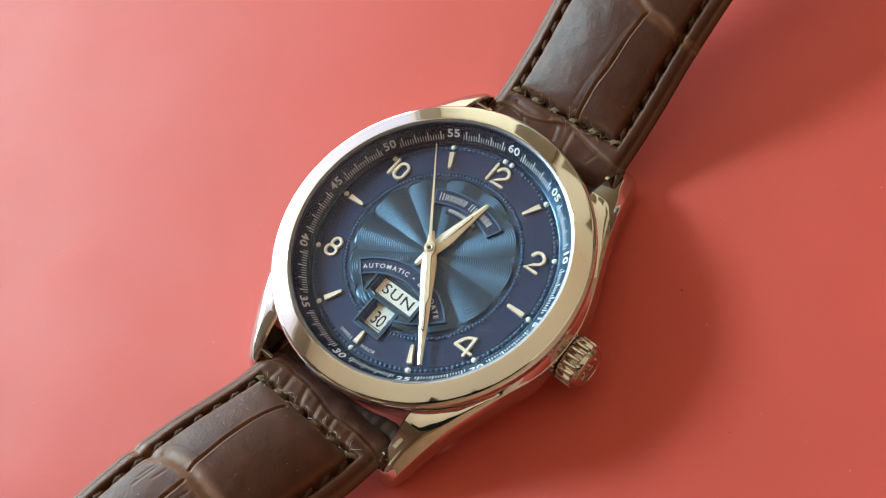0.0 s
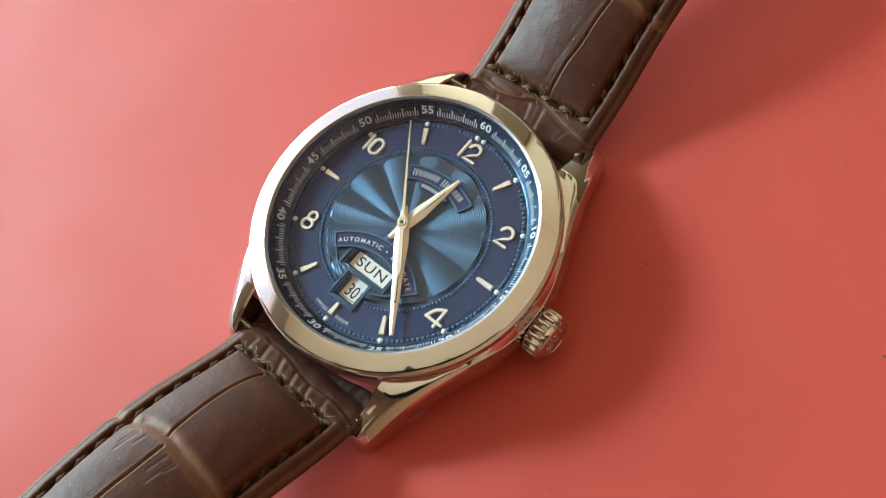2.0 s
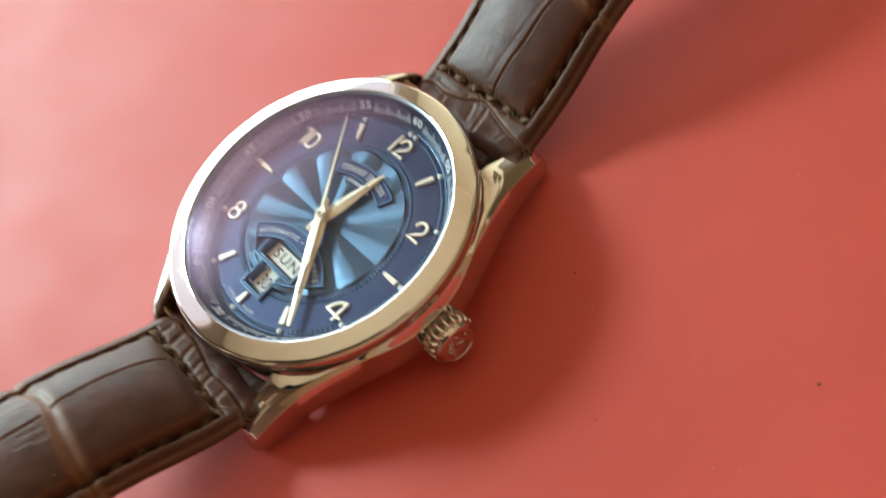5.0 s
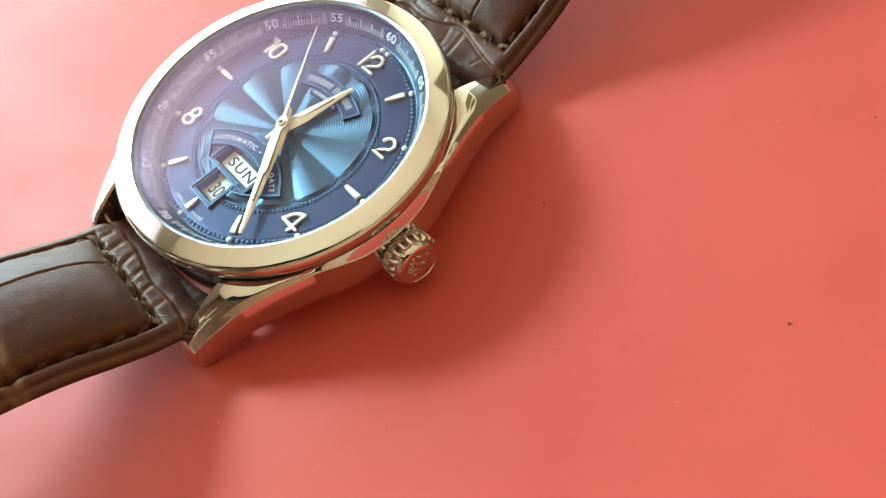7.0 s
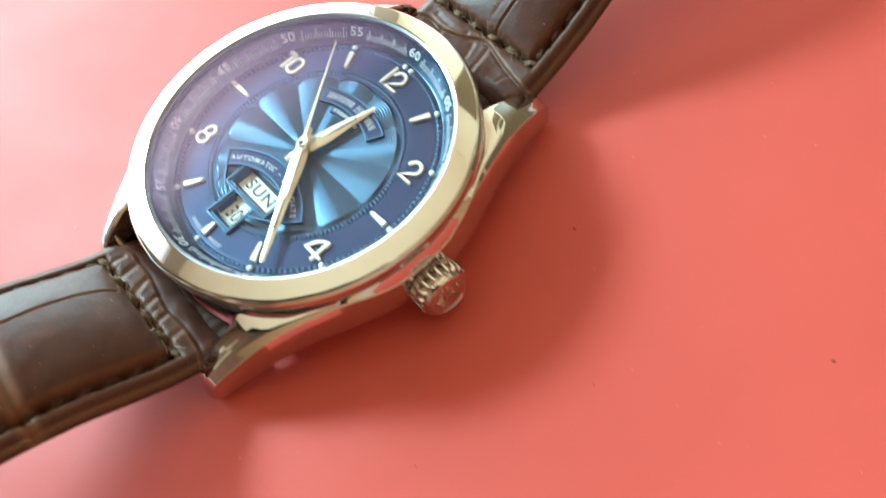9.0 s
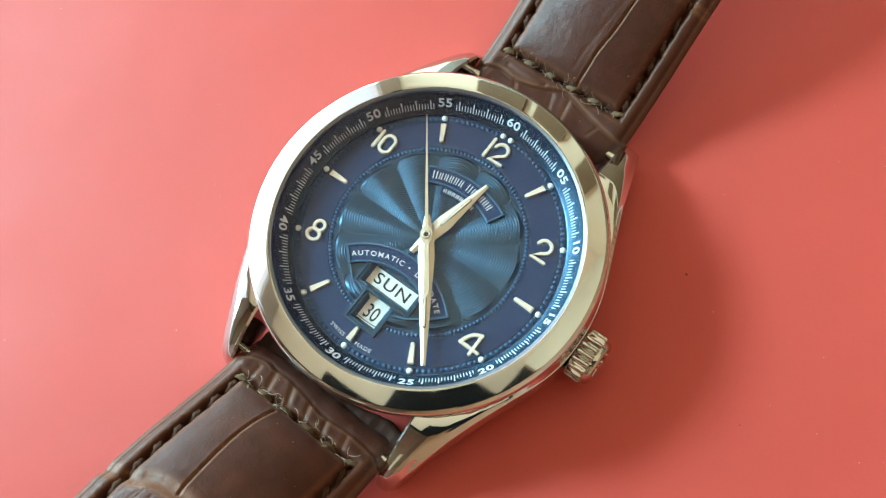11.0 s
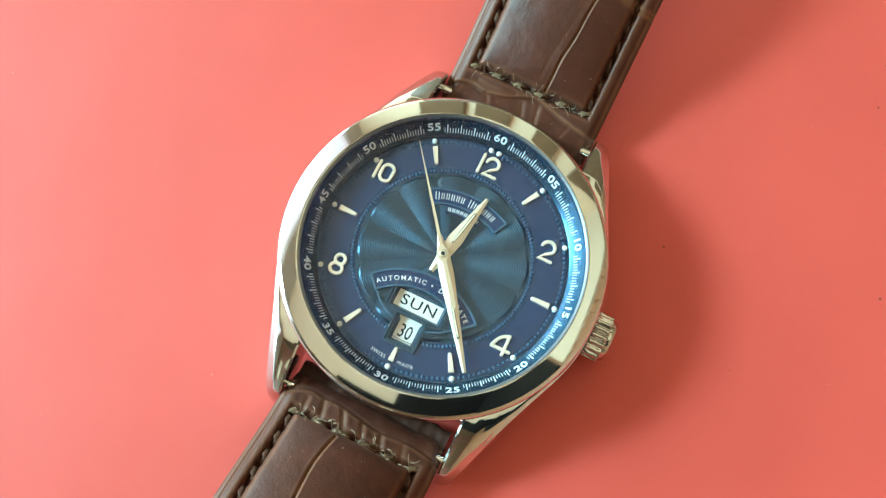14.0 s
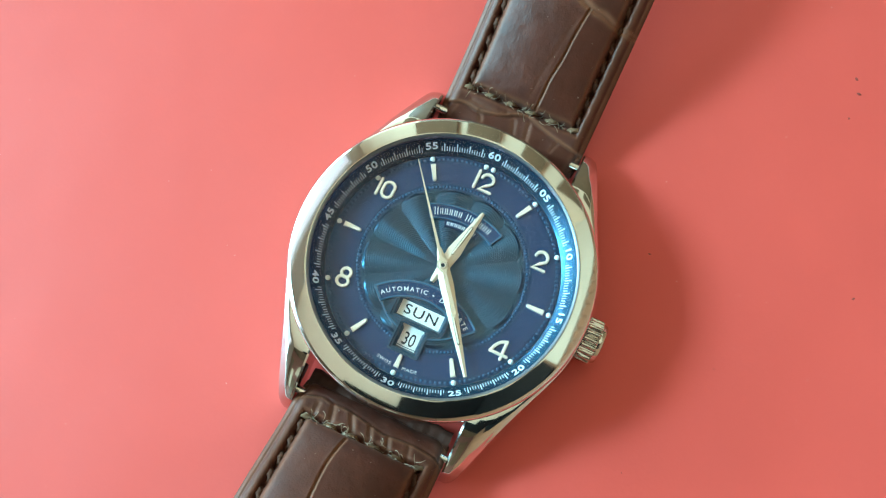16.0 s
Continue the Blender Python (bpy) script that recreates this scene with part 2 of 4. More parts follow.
# walls are unseen; their tones are set for the steel's reflections and fill light
RX0, RX1, RY0, RY1, RZ = -1.2, 0.62, -1.5, 1.0, 1.6
box("floor", (RX0, RY0, -0.06), (RX1, RY1, -0.0012), WHITE, "broad smooth white tabletop under the red card", "tabletop")
box("ceiling", (RX0 - 0.1, RY0 - 0.1, RZ), (RX1 + 0.1, RY1 + 0.1, RZ + 0.1), CEIL, "plain cream painted ceiling", "ceiling")
wall_east = box("wall_east", (RX1, RY0 - 0.1, -0.06), (RX1 + 0.1, RY1 + 0.1, RZ), WOOD, "unseen brown wall, its battens added for stripes mirrored in the bezel", "wall")
# band and battens are added, unseen, to shape the bezel's right-hand reflection
box("wall_band", (RX1 - 0.02, 0.0, 0.87), (RX1, RY1, RZ), BAND, "unseen buff band added above the battens, mirrored in the bezel", "wall")
for k in range(15):
    bm = bmesh.new()
    add_prism(bm, [(608.0, 20.0 + 62.0 * k), (620.0, 20.0 + 62.0 * k), (620.0, 62.0 + 62.0 * k), (608.0, 62.0 + 62.0 * k)], 0.0, 868.0, 4.0)
    part("batten", bm, WOOD, wall_east)
box("wall_north", (RX0, RY1, -0.06), (RX1, RY1 + 0.1, RZ), WALL, "plain cream plaster wall", "wall")
box("wall_south", (RX0, RY0 - 0.1, -0.06), (RX1, RY0, RZ), DARK_WOOD, "unseen plain dark brown wall, toned for the lugs' reflections", "wall")
# unseen slabs added so the steel mirrors black, as it would the phone
box("overhead_slab", (0.0, -1.15, RZ - 0.06), (RX1, -0.52, RZ), BLACK_MIRRORED, "unseen black slab added overhead in place of the mirrored phone", "beam")
box("overhead_slab", (-0.5, -1.15, RZ - 0.06), (0.0, -0.88, RZ), BLACK_MIRRORED, "unseen black slab added on the ceiling, mirrored in the lugs", "beam")
box("overhead_slab", (0.22, -0.52, RZ - 0.06), (RX1, -0.30, RZ), BLACK_MIRRORED, "unseen black slab added beside the wall for the bezel's reflection", "beam")
# dark strip added on the unseen ceiling to darken the lugs' reflections
box("ceiling_strip", (RX0, RY0, RZ - 0.02), (RX1, -1.15, RZ), PANEL, "unseen dark strip added on the ceiling, mirrored in the lugs", "boards")
# unseen panels added on the north wall to break up the lugs' reflections
box("mirrored_panel", (-0.6, RY1 - 0.03, -0.0012), (RX1 - 0.04, RY1, 0.55), PANEL, "unseen dark panel added low on the plaster wall, mirrored in the lugs", "panel")
for x0, x1, z0, z1 in ((-0.62, -0.36, 0.66, 1.12), (-0.30, -0.12, 0.62, 0.86), (0.02, 0.16, 0.70, 1.20), (0.30, 0.56, 0.64, 0.98)):
    box("mirrored_panel", (x0, RY1 - 0.03, z0), (x1, RY1, z1), PANEL, "unseen dark panel added on the plaster wall, mirrored in the lugs", "panel")
# unseen black panel added to carry that dark reflection onto the wall
box("mirrored_panel", (RX1 - 0.03, -0.66, 0.88), (RX1, -0.02, RZ - 0.06), BLACK_MIRRORED, "unseen dark panel added on the wooden wall to be mirrored in the steel", "panel")
# unseen panels added on the south wall for patches mirrored in the lugs
for k, (x0, x1, z0, z1, mat) in enumerate(((-1.1, -0.86, 0.45, 1.25, PANEL), (-0.80, -0.62, 0.55, 0.95, BAND), (-0.58, -0.40, 0.30, 0.80, PANEL), (-0.52, -0.34, 0.92, 1.30, BAND), (-0.30, -0.10, 0.60, 1.20, PANEL), (-0.04, 0.12, 0.40, 0.85, BAND), (0.18, 0.50, 0.50, 1.35, PANEL))):
    box("mirrored_panel", (x0, RY0, z0), (x1, RY0 + 0.03, z1), mat, "unseen buff panel added on the wooden wall, mirrored in the lugs" if mat is BAND else "unseen dark panel added on the wooden wall to be mirrored in the steel", "panel")
WY0, WY1, WZ0, WZ1 = WIN_Y - WIN_W / 2, WIN_Y + WIN_W / 2, WIN_Z - WIN_H / 2, WIN_Z + WIN_H / 2
bm = bmesh.new()
for (y0, y1, z0, z1) in ((RY0 - 0.1, WY0, -0.06, RZ), (WY1, RY1 + 0.1, -0.06, RZ), (WY0, WY1, -0.06, WZ0), (WY0, WY1, WZ1, RZ)):
    made = bmesh.ops.create_cube(bm, size=1)["verts"]
    for v in made:
        v.co = Vector(((RX0 - 0.05 + v.co.x * 0.1) / MM, ((y0 + y1) / 2 + v.co.y * (y1 - y0)) / MM, ((z0 + z1) / 2 + v.co.z * (z1 - z0)) / MM))
tagged(part("wall_west", bm, ROSE, None, "unseen rose brown wall with a window opening, toned for the bezel's reflection"), category="wall", kind="structure")

# ---- the red card ----
bm = bmesh.new()
NX, NY = 90, 80
CARD = {}
for i in range(NX + 1):
    for j in range(NY + 1):
        y = -640 + 890 * j / NY
        left = -107.3 - (y + 16.1) * 0.728
        left = max(left, -260)
        x = left + (560 - left) * i / NX
        CARD[i, j] = bm.verts.new((x, y, 0.0))
for i in range(NX):
    for j in range(NY):
        bm.faces.new((CARD[i, j], CARD[i + 1, j], CARD[i + 1, j + 1], CARD[i, j + 1]))
skirt = bmesh.ops.extrude_face_region(bm, geom=bm.faces[:])["geom"]
for v in [g for g in skirt if isinstance(g, bmesh.types.BMVert)]:
    v.co.z -= 1.1
tagged(part("red_card", bm, RED, None, "large smooth coral red card lying on the table"), category="card")


# ---- the wristwatch ----
watch = tagged(new("wrist_watch"), "steel wristwatch with blue guilloche dial and brown leather strap", "wristwatch")
DIAL_Z = 8.5

# case
case = part("case", lathe([(0.01, 1.2), (17.6, 1.2), (18.4, 1.7), (19.6, 3.0), (20.0, 3.6), (20.0, 8.9), (17.6, 9.0), (17.6, 7.2), (0.01, 7.2)], 200, False), STEEL, watch, "polished round steel case middle")
part("case_back", lathe([(0.01, 0.0), (16.2, 0.0), (17.2, 0.4), (17.4, 1.25), (0.01, 1.25)], 120, False), STEEL, case)


TIP = 25.5
LUG_TOP = [(0.0, 7.5), (4.0, 7.7), (6.5, 8.25), (9.0, 8.7), (11.5, 8.82), (14.0, 8.62), (17.0, 8.1), (20.0, 6.95), (22.5, 5.55), (23.7, 4.7), (24.5, 3.95), (25.1, 3.0), (25.5, 1.7)]
LUG_FOOT = [(0.0, 2.8), (8.0, 3.1), (13.0, 3.05), (17.0, 2.5), (19.5, 1.85), (21.5, 0.95), (23.0, 0.15), (24.0, 0.03), (25.0, 0.1), (25.5, 0.5)]


def along(table):
    """A smooth curve through (distance from the middle, height) as a function."""
    pts = np.array(smooth(table, 8))
    return lambda a: float(np.interp(a, pts[:, 0], pts[:, 1]))


def rail(side):
    """One polished flank of the case, running from lug tip to lug tip."""
    bm = bmesh.new()
    rows = []
    top, foot = along(LUG_TOP), along(LUG_FOOT)
    for i in range(281):
        y = -TIP + 2 * TIP * i / 280
        # closer rows towards the rounded tips
        y = math.copysign(TIP * (1 - (1 - abs(y) / TIP) ** 1.35), y)
        a = abs(y)
        if a < 7.1:
            xo = math.sqrt(20.9 ** 2 - a * a)
        else:
            q = (a - 7.1) / 17.75
            xo = 19.66 - 6.66 * q - 0.25 * math.sin(math.pi * min(1.0, q)) ** 2
        zt, zb = top(a), foot(a)
        k = min(1.0, max(0.0, a - 24.3) / 1.2)
        xo -= 0.9 * (1 - math.sqrt(max(0.0, 1 - k * k)))
        xi = max(11.1, math.sqrt(max(0.0, 18.7 ** 2 - y * y)))
        bow = 0.55 * min(1.0, max(0.0, a - 13) / 5) * (1 - k)
        low = min(1.0, (zt - zb) / 3.0)
        m = min(1.0, max(0.0, (a - 8.0) / 4.0))
        m = m * m * (3 - 2 * m)
        bev = 0.2 + 0.8 * m + 0.5 * min(1.0, max(0.0, a - 12.0) / 6.0) * min(1.0, max(0.0, 24.5 - a) / 3.5)
        wide = xi + 0.8 - xo
        sec = [(xi, zb + 0.1), (xo - 0.9, zb), (xo - 0.25, zb + 0.25 * low), (xo, zb + 0.9 * low), (xo + 0.02, (zb + zt) / 2), (xo, zt - 0.5 * low * bev), (xo - 0.06 * bev, zt - 0.42 * low * bev), (xo - 0.16 * bev, zt - 0.37 * low * bev), (xo - 0.42 * bev, zt - 0.08 * low * bev), (xo - 0.55 * bev, zt)]
        crest = [(xo - 0.55 + wide * f, zt + bow * g) for f, g in ((0.2, 0.46), (0.45, 0.80), (0.72, 0.97))]
        crest += [(xi + 0.25, zt + bow), (xi, zt + bow - 0.25)]
        # beside the bezel the flank climbs steeply to the underside of the bezel
        rise = 8.95 - zt
        steep = [(xo - 0.24, zt + 0.3 * rise), (xo - 0.42, zt + 0.7 * rise), (xo - 0.62, zt + rise), (xi + 0.25, 8.95), (xi, 8.7)]
        sec += [(p[0] * (1 - m) + q[0] * m, p[1] * (1 - m) + q[1] * m) for p, q in zip(steep, crest)]
        rows.append([bm.verts.new((side * x, y, z)) for x, z in sec])
    n = len(rows[0])
    for a, b in zip(rows, rows[1:]):
        for k in range(n):
            bm.faces.new((a[k], a[(k + 1) % n], b[(k + 1) % n], b[k]))
    bm.faces.new(rows[0])
    bm.faces.new(rows[-1][::-1])
    return part("case_flank", bm, STEEL, case, "polished steel flank with two lugs", sharp=34)


for side in (1, -1):
    rail(side)
# spring bars between the lugs
for end in (1, -1):
    bm = bmesh.new()
    bmesh.ops.create_cone(bm, cap_ends=True, segments=16, radius1=0.6, radius2=0.6, depth=22.2, matrix=Matrix.Translation((0, end * 22.6, 3.6)) @ Matrix.Rotation(radians(90), 4, "Y"))
    part("spring_bar", bm, STEEL_DULL, case)

# bezel, near-black ring put into the gap below it, and glass
BEZEL = [(17.99, 9.0), (20.0, 9.0), (20.12, 9.22), (20.42, 9.36), (20.60, 9.55), (20.66, 9.8), (20.68, 10.45), (20.62, 10.80), (20.46, 11.03), (20.24, 11.17), (20.10, 11.226), (20.07, 11.235), (19.5, 11.396), (18.9, 11.558), (18.24, 11.731), (18.2, 11.741), (18.06, 11.765), (18.0, 11.74), (17.99, 11.3)]
part("bezel", lathe(BEZEL, 256), STEEL, watch, "broad polished steel bezel", sharp=24)
part("gap_ring", lathe([(19.6, 8.9), (20.3, 8.9), (20.3, 9.14), (19.6, 9.14)], 160), GAP, watch)
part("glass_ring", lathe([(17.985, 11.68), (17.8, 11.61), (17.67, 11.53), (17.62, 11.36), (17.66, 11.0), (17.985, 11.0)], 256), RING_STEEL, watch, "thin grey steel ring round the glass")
dome = [(17.6 * math.sin(radians(90) * i / 16), 12.25 - 0.55 * (math.sin(radians(90) * i / 16)) ** 2) for i in range(17)]
under = [(r, z - 0.75) for r, z in dome[::-1]]
crystal = part("crystal", lathe([(0.0, dome[0][1])] + dome[1:] + under[:-1] + [(0.0, under[-1][1])], 160, False), GLASS, watch, "clear domed watch glass with faint reflections", sharp=60)
crystal.visible_shadow = False

# minute track: a sloping blue ring with printed scale
TR0, TZ0, TR1, TZ1 = 16.05, 8.85, 17.89, 11.0
track = part("minute_track", lathe([(TR0 - 0.15, DIAL_Z), (TR0 - 0.12, 8.8), (TR0, TZ0), (TR1, TZ1), (TR1, 8.2), (TR0 - 0.15, 8.2)], 256), BLUE_RING, watch, "sloping dark blue minute track with silver scale")


def on_track(x, y, lift):
    """From a flat print (x along the ring, y outwards from its middle line) onto the sloping ring at the twelve."""
    slope = math.atan2(TZ1 - TZ0, TR1 - TR0)
    r = (TR0 + TR1) / 2 + y * math.cos(slope) - lift * math.sin(slope)
    z = (TZ0 + TZ1) / 2 + y * math.sin(slope) + lift * math.cos(slope)
    return r, z, math.degrees(x / ((TR0 + TR1) / 2))


ticks = bmesh.new()
for i in range(300):
    az = i * 1.2
    near = (az + 15) % 30 - 15
    if abs(near) < 4.7:
        continue
    long = i % 5 == 0
    lo, hi = -0.85, (0.30 if long else -0.15)
    hw = 0.062 if long else 0.042
    vs = []
    for lift in (0.0, 0.03):
        for x, y in ((-hw, lo), (hw, lo), (hw, hi), (-hw, hi)):
            r, z, da = on_track(x, y, lift)
            vs.append(ticks.verts.new((*polar(r, az + da), z)))
    for f in ((4, 5, 6, 7), (0, 1, 5, 4), (1, 2, 6, 5), (2, 3, 7, 6), (3, 0, 4, 7)):
        ticks.faces.new([vs[k] for k in f])
tagged(part("scale_ticks", ticks, PRINT, track, "fine silver printed ticks"), kind="stuff")
for i in range(1, 13):
    az = 30 * i
    flip = 100 < az < 260
    bm = lettering("%02d" % (5 * i), 1.50, 0.028, 0.015, 1.18, 1.05)
    for v in bm.verts:
        x, y, lift = v.co
        if flip:
            x, y = -x, -y
        r, z, da = on_track(x, y, lift + 0.02)
        v.co = (*polar(r, az + da), z)
    part("minute_numeral", bm, PRINT, track)

# dial plate with windows cut through it: a polar sheet
dial = tagged(new("dial"), "deep blue lacquered dial with guilloche centre")
dial.parent = watch
DAY = (-3.35, 3.35, -8.35, -5.6)
DATE = (-1.6, 1.6, -12.25, -9.0)


def petal_height(r, az):
    """Relief of the fluted centre: twelve scalloped petals with fine waves."""
    ph = (az % 30) - 15
    u = ph / 15
    edge = 10.35 + 0.65 * (1 - u * u) ** 0.5
    if r > edge:
        return 0.0
    k = min(1.0, (edge - r) / 0.35) * min(1.0, r / 3.0)
    pillow = 0.46 * (1 - abs(u) ** 1.35) * (r / 11) * k
    wave = 0.019 * math.cos(2 * math.pi * (r - 0.85 * (1 - u * u) * r / 11) / 0.29) * k * min(1.0, max(0.0, r - 1.8) / 2.0)
    return pillow - 0.10 * k + wave


def sheet(r0, r1, nr, na, height):
    bm = bmesh.new()
    rings = []
    for i in range(nr + 1):
        r = r0 + (r1 - r0) * i / nr
        rings.append([bm.verts.new((*polar(r, 360 * j / na), height(r, 360 * j / na))) for j in range(na)])

    def cut(x, y):
        return (DAY[0] < x < DAY[1] and DAY[2] < y < DAY[3]) or (DATE[0] < x < DATE[1] and DATE[2] < y < DATE[3] + 0.8)

    for a, b in zip(rings, rings[1:]):
        for j in range(na):
            f = (a[j], a[(j + 1) % na], b[(j + 1) % na], b[j])
            c = sum((v.co for v in f), Vector()) / 4
            if not cut(c.x, c.y):
                bm.faces.new(f)
    bmesh.ops.delete(bm, geom=[v for v in bm.verts if not v.link_faces], context="VERTS")
    return bm


part("guilloche_centre", sheet(0.3, 11.1, 320, 300, lambda r, az: DIAL_Z + petal_height(r, az)), BLUE_GUILLOCHE, dial, "blue fluted sunburst with fine waves", sharp=180)
part("hour_ring", sheet(11.1, 16.0, 24, 240, lambda r, az: DIAL_Z + (0.05 if 11.75 < r < 15.0 else 0.0)), BLUE, dial, "smooth deep blue hour ring", sharp=30)

# scalloped edge of the petals
bm = bmesh.new()
for k in range(12):
    pts = []
    for i in range(17):
        u = -1 + 2 * i / 16
        pts.append(polar(10.40 + 0.65 * (1 - u * u) ** 0.5, 30 * k + 15 + 15 * u))
    add_ribbon(bm, pts, 0.13, DIAL_Z - 0.02, DIAL_Z + 0.07, caps=False)
for f in [f for f in bm.faces if abs(f.calc_center_median().x) < 4.0 and f.calc_center_median().y < -8.5]:
    bm.faces.remove(f)
part("scalloped_edge", bm, BLUE_GUILLOCHE, dial)

# beaded circles
for name, radius, size, deep in (("inner_beading", 11.46, 0.215, 0.27), ("outer_beading", 15.43, 0.27, 0.28)):
    bm = bmesh.new()
    for i in range(150):
        az = i * 2.4
        x, y = polar(radius, az)
        if abs(x) < 2.3 and y < 0 and radius < 12:
            continue
        m = Matrix.Translation((x, y, DIAL_Z + 0.05)) @ Matrix.Rotation(radians(-az), 4, "Z") @ Matrix.Diagonal((size, deep, 0.11, 1))
        bmesh.ops.create_uvsphere(bm, u_segments=8, v_segments=5, radius=1, matrix=m)
    tagged(part(name, bm, BLUE_BEAD, dial), kind="stuff")
for radius in (11.86, 15.02, 15.85):
    part("dial_line", lathe([(radius - 0.05, DIAL_Z - 0.02), (radius - 0.04, DIAL_Z + 0.085), (radius + 0.04, DIAL_Z + 0.085), (radius + 0.05, DIAL_Z - 0.02)], 180), BLUE_GUILLOCHE, dial)

# hour bars, dots and numerals
for i in (1, 3, 5, 6, 7, 9, 11):
    az = 30 * i
    bm = bmesh.new()
    lo, hi = (12.25, 14.75) if i != 6 else (12.9, 14.75)
    n = 8
    rows = []
    outline = []
    for r, w in ((lo + 0.25, 0.27), (lo + 0.06, 0.19), (lo, 0.08)):
        outline.append((w, r))
    pts = [(0.36, hi)] + outline + [(-x, r) for x, r in outline[::-1]] + [(-0.36, hi)]
    add_prism(bm, [(x * math.cos(radians(az)) + y * math.sin(radians(az)), -x * math.sin(radians(az)) + y * math.cos(radians(az))) for x, y in pts], DIAL_Z, DIAL_Z + 0.42, 0.13)
    part("hour_marker", bm, CREAM, dial, "raised cream-gilt hour bar")
for az in (-2.0, 2.0, 30, 60, 90, 120, 150, 180, 210, 240, 270, 300, 330):
    bm = bmesh.new()
    bmesh.ops.create_uvsphere(bm, u_segments=16, v_segments=10, radius=1, matrix=Matrix.Translation((*polar(15.5, az), DIAL_Z + 0.12)) @ Matrix.Diagonal((0.36, 0.36, 0.28, 1)))
    part("luminous_dot", bm, LUME, dial, "small round white luminous dot")

DIGITS = {
    "1": ([[(0.0, 0.0), (0.0, 1.0)]], 0.0),
    "0": ([arc(0.33, 0.69, 0.33, 0.31, 0, 180, 10) + arc(0.33, 0.31, 0.33, 0.31, 180, 360, 10)], 0.66),
    "2": ([arc(0.34, 0.66, 0.34, 0.34, 172, -30, 14) + [(0.36, 0.30), (0.02, 0.0), (0.74, 0.0)]], 0.72),
    "8": ([arc(0.36, 0.745, 0.255, 0.255, 0, 352, 16), arc(0.36, 0.255, 0.32, 0.27, 0, 352, 18)], 0.72),
    "4": ([[(0.66, 0.0), (0.66, 0.98)], [(0.92, 0.23), (0.0, 0.23)], smooth([(0.0, 0.23), (0.14, 0.58), (0.36, 0.84), (0.66, 0.98)], 4)], 0.86),
}


def numeral(text, cx, cy, high, gap):
    wide = sum(DIGITS[c][1] * high for c in text) + gap * (len(text) - 1)
    x0 = cx - wide / 2
    bm = bmesh.new()
    for c in text:
        for s in DIGITS[c][0]:
            loop = c in "08"
            pts = [(x0 + x * high, cy + (y - 0.5) * high) for x, y in s]
            add_ribbon(bm, pts[:-1] if c == "0" else pts, 0.45, DIAL_Z + 0.02, DIAL_Z + 0.36, closed=loop, crown=0.02)
        x0 += DIGITS[c][1] * high + gap
    return part("hour_numeral", bm, CREAM, dial, "raised cream-gilt numeral", sharp=50)


numeral("12", 0.18, 13.38, 2.45, 0.62)
numeral("2", 11.6, 6.42, 2.45, 0)
numeral("4", 11.4, -6.8, 2.5, 0)
numeral("8", -11.45, -6.7, 2.5, 0)
numeral("10", -11.7, 6.75, 2.3, 0.62)


# plaques and windows of the dial
def arc_plate(cx, cy, r0, r1, a0, a1, z0, z1, n=28):
    """A curved plate between two radii round (cx, cy); clock angles."""
    bm = bmesh.new()
    rows = []
    for i in range(n + 1):
        az = a0 + (a1 - a0) * i / n
        s, c = math.sin(radians(az)), math.cos(radians(az))
        rows.append([bm.verts.new((cx + r * s, cy + r * c, z)) for r, z in ((r0, z0), (r0, z1 - 0.05), (r0 + 0.07, z1), (r1 - 0.07, z1), (r1, z1 - 0.05), (r1, z0))])
    for a, b in zip(rows, rows[1:]):
        for k in range(6):
            bm.faces.new((a[k], a[(k + 1) % 6], b[(k + 1) % 6], b[k]))
    bm.faces.new(rows[0])
    bm.faces.new(rows[-1][::-1])
    return bm


def on_arc(bm, cx, cy, r, az, z):
    """Bend a flat print round (cx, cy) at a radius, its middle at a clock angle."""
    for v in bm.verts:
        x, y, h = v.co
        a = radians(az) + x / r
        v.co = (cx + (r + y) * math.sin(a), cy + (r + y) * math.cos(a), z + h)
    return bm


# maker's plaque: its name stays plain bars
PX, PY, PR0, PR1, PA = 0.0, -2.9, 9.6, 11.55, 27.5
plaque = part("maker_plaque", arc_plate(PX, PY, PR0, PR1, -PA, PA, DIAL_Z, DIAL_Z + 0.36), BLUE, dial, "raised curved blue plaque")
part("plaque_rim", arc_plate(PX, PY, PR1 - 0.13, PR1 + 0.12, -PA - 0.8, PA + 0.8, DIAL_Z, DIAL_Z + 0.44), BLUE_LIT_RIM, plaque)
part("plaque_rim", arc_plate(PX, PY, PR0 - 0.12, PR0 + 0.13, -PA - 0.8, PA + 0.8, DIAL_Z, DIAL_Z + 0.44), BLUE_LIT_RIM, plaque)
for end in (-PA - 0.3, PA + 0.3):
    part("plaque_rim", arc_plate(PX, PY, PR0 - 0.1, PR1 + 0.1, end - 0.6, end + 0.6, DIAL_Z, DIAL_Z + 0.44, 3), BLUE_LIT_RIM, plaque)
x = -PA + 3.2
for k in range(13):
    if k == 6:
        x += 2.4
        continue
    w = 2.9 if k in (0, 7) else 2.3
    tall = 0.56 if k in (0, 7) else 0.44
    for off, wide in ((0.0, 0.55), (w - 0.8, 0.6)):
        part("print_bar", arc_plate(PX, PY, 10.58 - tall, 10.58 + tall, x + off, x + off + wide, DIAL_Z + 0.36, DIAL_Z + 0.385, 2), PRINT, plaque)
    x += w + 1.25
small = part("place_plaque", arc_plate(PX, PY, 8.5, 9.45, -15.5, 15.5, DIAL_Z, DIAL_Z + 0.30), BLUE, dial, "small curved blue plaque")
x = -13.6
